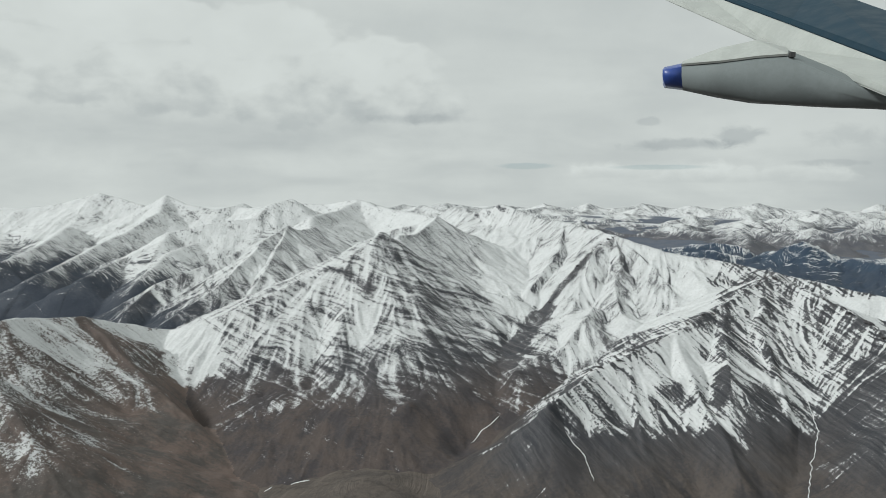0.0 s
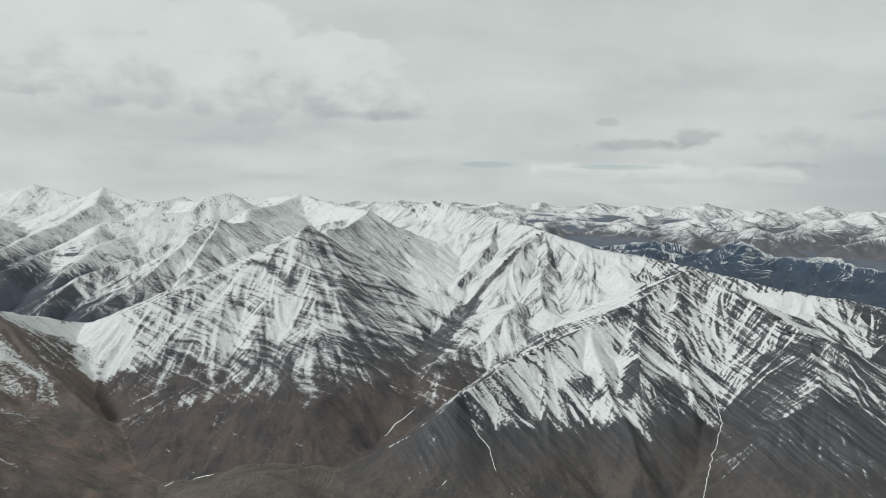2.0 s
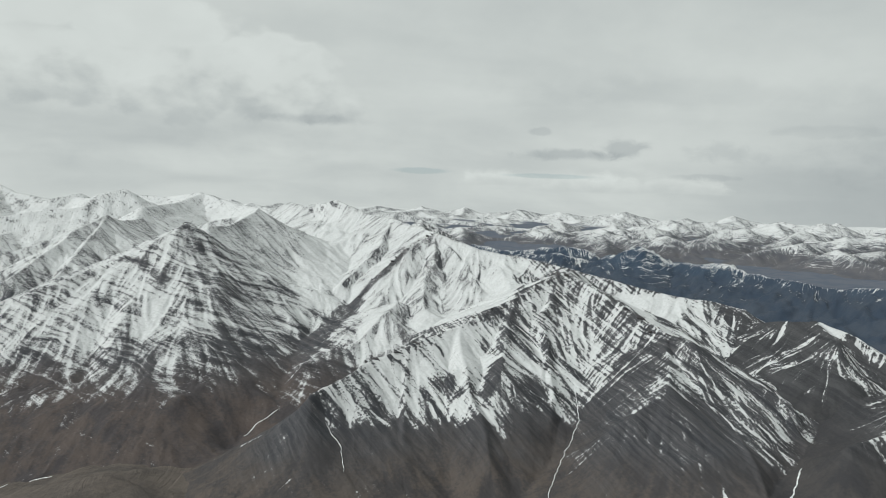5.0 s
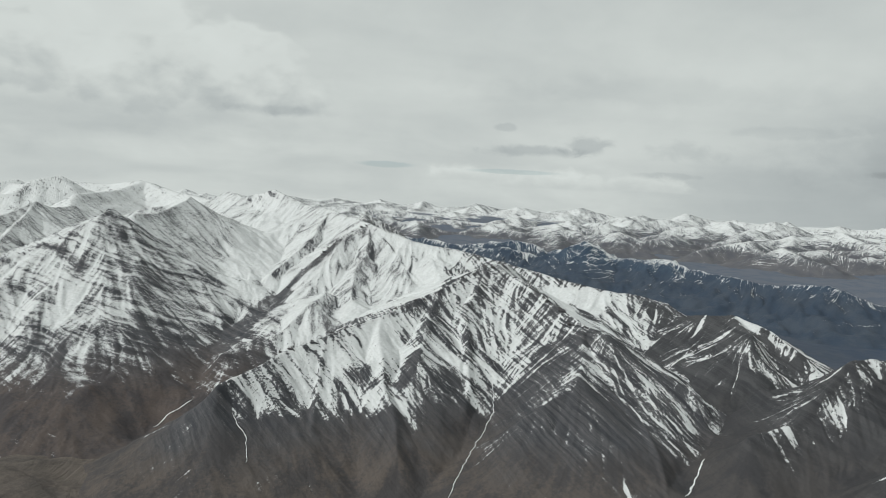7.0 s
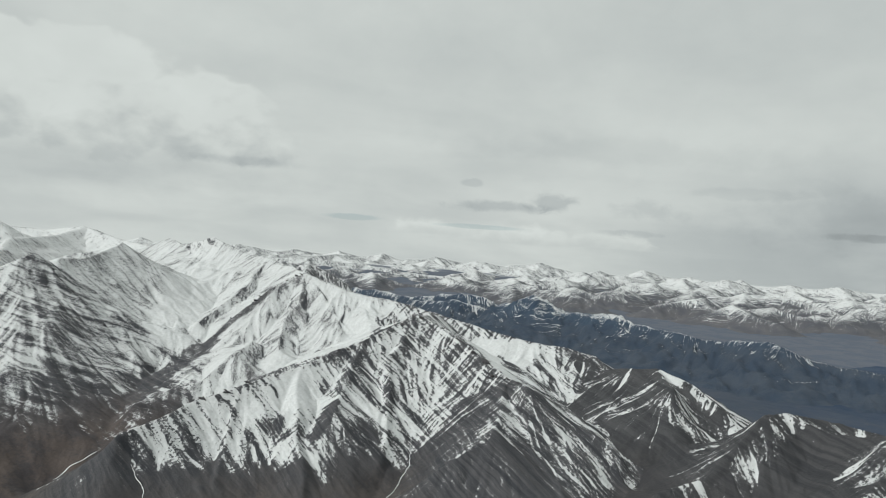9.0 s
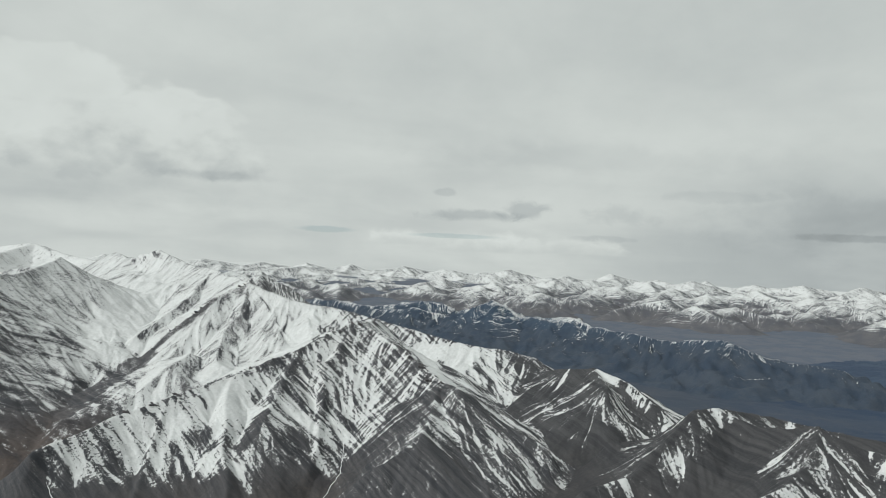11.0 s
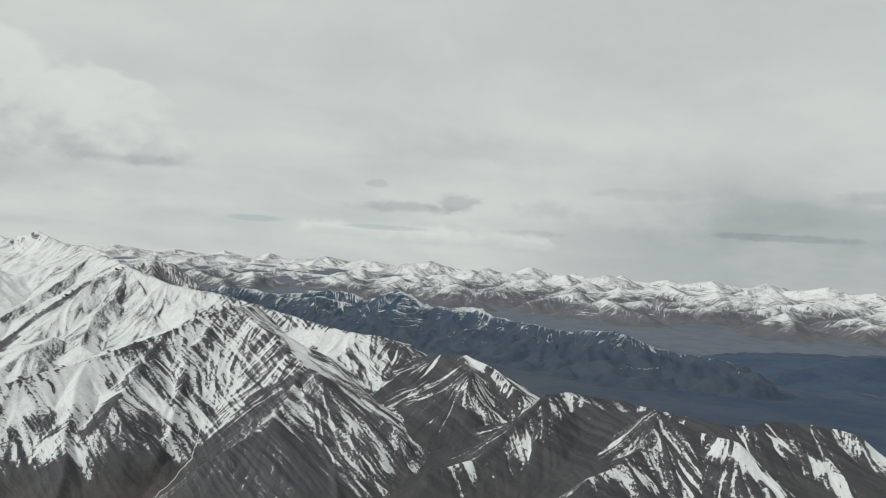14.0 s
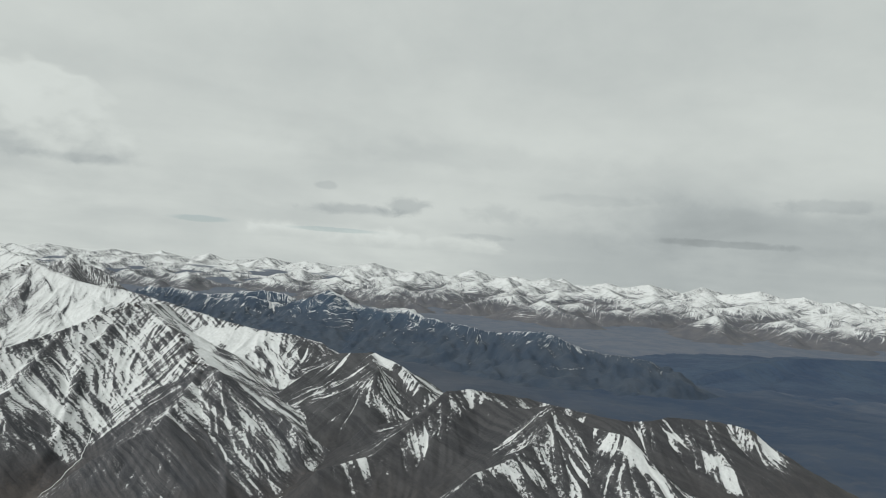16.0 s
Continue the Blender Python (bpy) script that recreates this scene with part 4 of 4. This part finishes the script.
# cloud shade and haze over this hill are put into its dark blue
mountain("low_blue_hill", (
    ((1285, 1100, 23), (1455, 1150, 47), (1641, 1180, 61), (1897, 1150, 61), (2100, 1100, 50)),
), (1000, 2600, 560, 1700), 7.0, mountain_rock("shaded_haze_blue", 190, 18, -0.3, 1.0, (0.2, 0.0), 2.5, 0.6, 0.0, 0.1, rock=((0.024, 0.046, 0.086), (0.042, 0.068, 0.110)), soil=((0.026, 0.046, 0.086), (0.040, 0.064, 0.104))), "low dark hill coloured in shaded, hazy blue-grey, without snow", seed=22, grade=0.10, soft=0.3, rib=4.0, gap=40.0, warp=9.0)


def distant_mountain(cx, cy, top, dice, number):
    """A low snowy mountain of the far range: a bent main crest with two or three spurs."""
    turn = dice.uniform(0, math.pi)
    reach = dice.uniform(130, 210)
    base = float(valley(np.array([cx]), np.array([cy]))[0])
    rise = top - base

    def arm(angle, length, end):
        bend = angle + dice.uniform(-0.5, 0.5)
        mx, my = cx + 0.5 * length * math.cos(angle), cy + 0.5 * length * math.sin(angle)
        return ((cx, cy, top), (mx, my, base + rise * (0.5 + 0.5 * end) - dice.uniform(0, 8)), (mx + 0.5 * length * math.cos(bend), my + 0.5 * length * math.sin(bend), base + rise * end))

    a, b = arm(turn, reach, dice.uniform(0.35, 0.6)), arm(turn + math.pi + dice.uniform(-0.4, 0.4), reach, dice.uniform(0.3, 0.6))
    lines = [tuple(reversed(a)) + b[1:]]
    for way in (0.5, -0.5, 0.25)[:dice.choice((2, 2, 3))]:
        lines.append(arm(turn + way * math.pi + dice.uniform(-0.3, 0.3), reach * 0.8, 0.15))
    half = reach + 70 + 0.9 * rise
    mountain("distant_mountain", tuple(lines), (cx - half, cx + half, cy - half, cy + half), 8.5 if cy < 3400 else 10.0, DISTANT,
             "distant low snow-covered mountain with bare foot coloured haze-grey", grade=0.42, soft=0.22, rib=6.0, gap=36.0, warp=12.0, rough=2.2, seed=60 + number % 23, margin=1.0)["group"] = "distant mountains"


# rock and soil lightened to blue-grey: haze put into their colour
DISTANT = mountain_rock("distant_snow_and_haze", 74, 20, -0.5, 1.4, (-1.8, 0.0), 1.15, 1.0, 0.0, 0.9, 0.08, 0.6, rock=((0.075, 0.082, 0.098), (0.125, 0.128, 0.138)), soil=((0.085, 0.088, 0.102), (0.115, 0.112, 0.120)))
dice = random.Random(11)
number = 0
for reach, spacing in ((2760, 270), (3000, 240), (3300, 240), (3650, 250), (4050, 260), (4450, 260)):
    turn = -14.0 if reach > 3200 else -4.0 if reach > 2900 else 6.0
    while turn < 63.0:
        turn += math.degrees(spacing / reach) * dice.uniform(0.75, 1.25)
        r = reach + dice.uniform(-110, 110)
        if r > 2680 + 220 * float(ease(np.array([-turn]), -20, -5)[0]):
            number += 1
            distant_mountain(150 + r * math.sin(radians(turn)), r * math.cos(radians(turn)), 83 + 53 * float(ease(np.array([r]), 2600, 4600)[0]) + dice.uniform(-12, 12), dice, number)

mountain("small_rear_peak", (
    ((198, 1330, 164), (237, 1350, 192), (297, 1320, 161)),
    ((237, 1350, 192), (238, 1280, 160)),
), (100, 400, 1180, 1480), 3.0, mountain_rock("thin_snow_rock", 150, 30, -0.9, 1.0, (-0.6, 0.0), 1.0), "small grey rocky pyramid peak with thin snow", seed=26)

mountain("olive_knoll", (
    ((-110, 540, 40), (-72, 521, 53), (-52, 509, 59), (-5, 495, 48)),
), (-220, 110, 460, 660), 2.0, mountain_rock("olive_scree", 260, 18, -1.0, 0.8, (0.2, 0.0), 1.0, 0.5, 0.0, 0.1, rock=((0.078, 0.068, 0.060), (0.120, 0.102, 0.088)), soil=((0.072, 0.062, 0.056), (0.120, 0.100, 0.086))), "low olive-brown knoll on the valley floor", seed=28, grade=0.22, soft=0.05, rib=0.8, rough=0.8)

# ---- frozen streams and snow gullies ----
bpy.context.view_layer.update()
GRAPH = bpy.context.evaluated_depsgraph_get()
ICE = ice()


def frozen_stream(line, width, label, name="frozen_stream", sway=1.6, taper=0.15, fray=0.3):
    """A thin, winding band of ice or snow that lies on the ground."""
    dense = []
    for (ax, ay), (bx, by) in zip(line[:-1], line[1:]):
        n = max(2, int(math.hypot(bx - ax, by - ay) / 1.2))
        dense += [(ax + (bx - ax) * i / n, ay + (by - ay) * i / n) for i in range(n)]
    dense = [(x + sway * noise.noise((x * 0.16, y * 0.16, 3.0)), y + 0.75 * sway * noise.noise((x * 0.16, y * 0.16, 9.0))) for x, y in dense]
    bm = bmesh.new()
    rows = []
    for i, (x, y) in enumerate(dense):
        px, py = dense[max(i - 1, 0)]
        qx, qy = dense[min(i + 1, len(dense) - 1)]
        side = Vector((qy - py, px - qx, 0)).normalized()
        w = width * (0.45 + 0.9 * abs(noise.noise((x * fray, y * fray, 5.0)))) * min(1.0, 0.25 + taper * i, 0.1 + taper * (len(dense) - i))
        row = []
        for f in (-1.0, -0.7, -0.35, 0.0, 0.35, 0.7, 1.0):
            p = Vector((x, y, 400)) + side * w * f
            hit, place, *_ = scene.ray_cast(GRAPH, p, Vector((0, 0, -1)))
            row.append(bm.verts.new((p.x, p.y, place.z + (0.35 if abs(f) < 0.9 else -0.15))))
        rows.append(row)
    for a, b in zip(rows[:-1], rows[1:]):
        for i in range(6):
            bm.faces.new((a[i], a[i + 1], b[i + 1], b[i])).smooth = True
    me = bpy.data.meshes.new(name)
    bm.normal_update()
    bm.to_mesh(me)
    bm.free()
    me.materials.append(ICE)
    return tagged(new(name, me), label, "stream", "frozen streams")


frozen_stream(((286, 599), (279, 562), (262, 534), (242, 496), (230, 472), (222, 455)), 0.4, "white frozen stream in a steep brown gully")
frozen_stream(((400, 462), (391, 452), (380, 440), (366, 424)), 0.8, "short white frozen stream below the dark spur")
frozen_stream(((47, 634), (37, 620), (28, 614), (22, 606)), 0.6, "pale winding stream on the valley floor")
frozen_stream(((-124, 523), (-120, 533)), 1.3, "short patch of ice on the valley floor")
frozen_stream(((-109, 535), (-94, 539)), 1.1, "short patch of ice on the valley floor")
frozen_stream(((86, 534), (92, 526), (97, 517), (98, 505), (99, 492)), 0.35, "thin line of snow down a brown gully", "snow_gully")

# ---- crags along the crests ----
CRAG = mountain_rock("crag_rock", 400, 20, -1.0, 0.6, (0.0, 0.0), 0.5, 1.0, 0.0, 0.1)


def crag_mesh(seed):
    """A broken tooth of bedded rock: a few tilted slabs with chipped rims, joined into one mesh."""
    roll = random.Random(seed)
    bm = bmesh.new()
    for i in range(roll.choice((2, 3, 3))):
        hull = [bm.verts.new((roll.uniform(-1, 1) * 1.9 + 0.8 * i, roll.uniform(-0.8, 0.8), roll.uniform(-1.0, 0.75) * (1.1 - 0.2 * i) - 0.35 * i)) for _ in range(13)]
        made = bmesh.ops.convex_hull(bm, input=hull)
        bmesh.ops.delete(bm, geom=[v for v in made["geom_interior"] if isinstance(v, bmesh.types.BMVert)], context="VERTS")
    me = bpy.data.meshes.new("rock_outcrop")
    bm.to_mesh(me)
    bm.free()
    me.materials.append(CRAG)
    return me


CRAGS = [crag_mesh(i) for i in range(7)]


def crags(line, gap, size, spread, seed):
    """Outcrops strung along a crest, sunk into the ground."""
    roll = random.Random(seed)
    for (ax, ay), (bx, by) in zip(line[:-1], line[1:]):
        for i in range(int(math.hypot(bx - ax, by - ay) / gap)):
            f = (i + roll.random()) / max(1, int(math.hypot(bx - ax, by - ay) / gap))
            x, y = ax + (bx - ax) * f + roll.gauss(0, spread), ay + (by - ay) * f + roll.gauss(0, spread)
            hit, place, normal, *_ = scene.ray_cast(GRAPH, Vector((x, y, 400)), Vector((0, 0, -1)))
            big = size * roll.uniform(0.5, 1.25)
            ob = tagged(new("rock_outcrop", CRAGS[roll.randrange(7)]), "dark grey broken rock outcrop on a snowy crest", "rock", "rock outcrops")
            ob.matrix_basis = Matrix.LocRotScale(place - Vector((0, 0, 0.15 * big)), Euler((roll.uniform(-0.2, 0.2), 0.5 + roll.uniform(-0.2, 0.2), roll.uniform(-0.7, 0.7))), (big, big, big * 0.7))


crags(((118, 598), (198, 655), (256, 700), (315, 740)), 6.0, 1.8, 1.8, 3)
crags(((315, 740), (336, 708), (350, 672), (363, 608), (373, 572)), 5.0, 2.0, 2.6, 5)
crags(((-67, 862), (-88, 832), (-139, 806), (-189, 762)), 9.0, 1.5, 3.0, 9)
crags(((-67, 862), (-39, 850), (-7, 828), (29, 801)), 7.0, 1.7, 2.0, 11)
crags(((212, 954), (174, 918), (136, 871), (109, 835)), 7.0, 1.8, 2.2, 13)
crags(((-6, 1010), (20, 1000), (47, 985)), 8.0, 1.8, 2.5, 15)

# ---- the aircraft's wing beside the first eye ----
# the fairing's grey is darkened: shade on its side put into the paint
WHITE, GREY, BLUE, NAVY, SHADE = paint("wing_light_grey", (0.42, 0.44, 0.415), 0.5, 0.12, 0.3), paint("fairing_shade_grey", (0.20, 0.225, 0.225), 0.65, 0.12, 0.25), paint("tip_blue", (0.035, 0.075, 0.30), 0.35), paint("wing_navy", (0.014, 0.040, 0.062), 0.55, 0.12, 0.2), paint("seal_dark", (0.05, 0.05, 0.05), 0.6)


def part(name, bm, skin, parent, label=""):
    bmesh.ops.recalc_face_normals(bm, faces=bm.faces)
    me = bpy.data.meshes.new(name)
    bm.to_mesh(me)
    bm.free()
    me.materials.append(skin)
    ob = new(name, me)
    ob.parent = parent
    ob.matrix_parent_inverse = parent.matrix_world.inverted()
    return tagged(ob, label) if label else ob


def slab(outline, up, thick):
    """A plate with bevelled rims."""
    bm = bmesh.new()
    low = [bm.verts.new(Vector(p) + Vector(up)) for p in outline]
    face = bm.faces.new(low)
    for v in bmesh.ops.extrude_face_region(bm, geom=[face])["geom"]:
        if isinstance(v, bmesh.types.BMVert):
            v.co += Vector((0.25, 0.1, 1)).normalized() * thick
    bmesh.ops.bevel(bm, geom=[e for e in bm.edges], offset=thick * 0.2, segments=2, affect="EDGES")
    return bm


wing = tagged(new("aircraft_wing"), "grey and navy aircraft wing with a blue-tipped flap fairing", "wing")
wing.location = (2.8, 5.5, 261.0)
bpy.context.view_layer.update()
part("flap", slab(((2.22, 8.4, 261.96), (2.57, 6.53, 261.16), (2.59, 5.93, 260.94), (2.4, 4.26, 260.46), (2.2, 3.56, 260.31), (2.59, 4.21, 260.5), (2.76, 4.91, 260.69), (2.87, 6.58, 261.25), (2.61, 8.06, 261.87)), (0, 0, 0), 0.05), WHITE, wing, "light grey flap")
part("lower_skin", slab(((2.62, 8.06, 261.88), (2.88, 6.58, 261.26), (2.77, 4.91, 260.70), (2.60, 4.21, 260.51), (3.36, 5.49, 260.98), (3.47, 6.19, 261.24), (3.47, 7.17, 261.63), (3.45, 7.39, 261.73)), (0, 0, 0.03), 0.06), NAVY, wing, "glossy navy wing skin")
part("spoiler", slab(((3.21, 6.56, 261.31), (3.19, 5.9, 261.07), (3.09, 5.04, 260.79), (3.59, 5.88, 261.16), (3.46, 6.18, 261.23)), (-0.01, 0, -0.02), 0.03), WHITE, wing, "white panel")
part("access_panel", slab(((2.69, 5.44, 260.81), (2.8, 5.53, 260.86), (2.73, 4.9, 260.68), (2.55, 4.57, 260.56)), (-0.002, -0.002, -0.006), 0.012), WHITE, wing)


def fairing(stations):
    """A canoe body through its stations: top edge, near shoulder and keel, closed on the far side."""
    bm = bmesh.new()
    rings = []
    for top, shoulder, keel in stations:
        top, shoulder, keel = Vector(top), Vector(shoulder), Vector(keel)
        away = Vector((0.10, 0.36, 0.02)) * min(1.0, (top - keel).length / 0.22)
        flank = shoulder.lerp(keel, 0.55) + Vector((-0.008, -0.02, 0))
        rings.append([bm.verts.new(p) for p in (top, top.lerp(shoulder, 0.9), shoulder.lerp(flank, 0.08), flank, keel + Vector((0, 0, 0.008)), keel + Vector((0.02, 0.05, -0.004)), keel + away, shoulder + away)])
    for a, b in zip(rings[:-1], rings[1:]):
        for i in range(8):
            bm.faces.new((a[i], a[(i + 1) % 8], b[(i + 1) % 8], b[i])).smooth = i in (2, 3, 4)
    bm.faces.new(rings[0])
    bm.faces.new(rings[-1])
    return bm


STATIONS = (((1.53, 5.49, 260.775), (1.475, 5.29, 260.745), (1.49, 5.33, 260.675)), ((1.54, 5.48, 260.79), (1.49, 5.28, 260.75), (1.5, 5.32, 260.65)),
            ((1.65, 5.43, 260.81), (1.58, 5.22, 260.76), (1.6, 5.26, 260.63)), ((1.87, 5.3, 260.88), (1.8, 5.09, 260.76), (1.81, 5.12, 260.56)),
            ((2.06, 5.19, 260.91), (1.98, 4.97, 260.77), (2.0, 5.0, 260.51)), ((2.22, 5.08, 260.84), (2.13, 4.87, 260.77), (2.15, 4.9, 260.49)),
            ((2.42, 4.92, 260.71), (2.32, 4.72, 260.64), (2.35, 4.75, 260.46)), ((2.66, 4.72, 260.53), (2.55, 4.52, 260.49), (2.58, 4.56, 260.43)),
            ((2.78, 4.62, 260.45), (2.66, 4.42, 260.42), (2.69, 4.47, 260.41)))
canoe = part("flap_fairing", fairing(STATIONS[2:]), GREY, wing, "grey canoe-shaped flap fairing")
# added cap over the upper facet: light from above put into paler paint
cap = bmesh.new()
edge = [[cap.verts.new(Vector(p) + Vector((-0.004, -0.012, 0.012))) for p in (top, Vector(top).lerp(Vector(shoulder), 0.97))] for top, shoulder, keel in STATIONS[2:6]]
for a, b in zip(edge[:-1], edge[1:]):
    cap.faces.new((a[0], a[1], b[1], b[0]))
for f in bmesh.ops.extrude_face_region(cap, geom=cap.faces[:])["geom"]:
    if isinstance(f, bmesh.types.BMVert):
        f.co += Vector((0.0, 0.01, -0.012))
part("fairing_lit_cap", cap, WHITE, canoe, "thin upper cap in light grey, standing for light from above")
part("fairing_tip", fairing(STATIONS[:3]), BLUE, canoe, "blue painted tip")
bolt = bmesh.new()
bmesh.ops.create_cube(bolt, size=0.03, matrix=Matrix.Translation((2.15, 4.86, 260.775)))
part("hinge", bolt, SHADE, canoe)
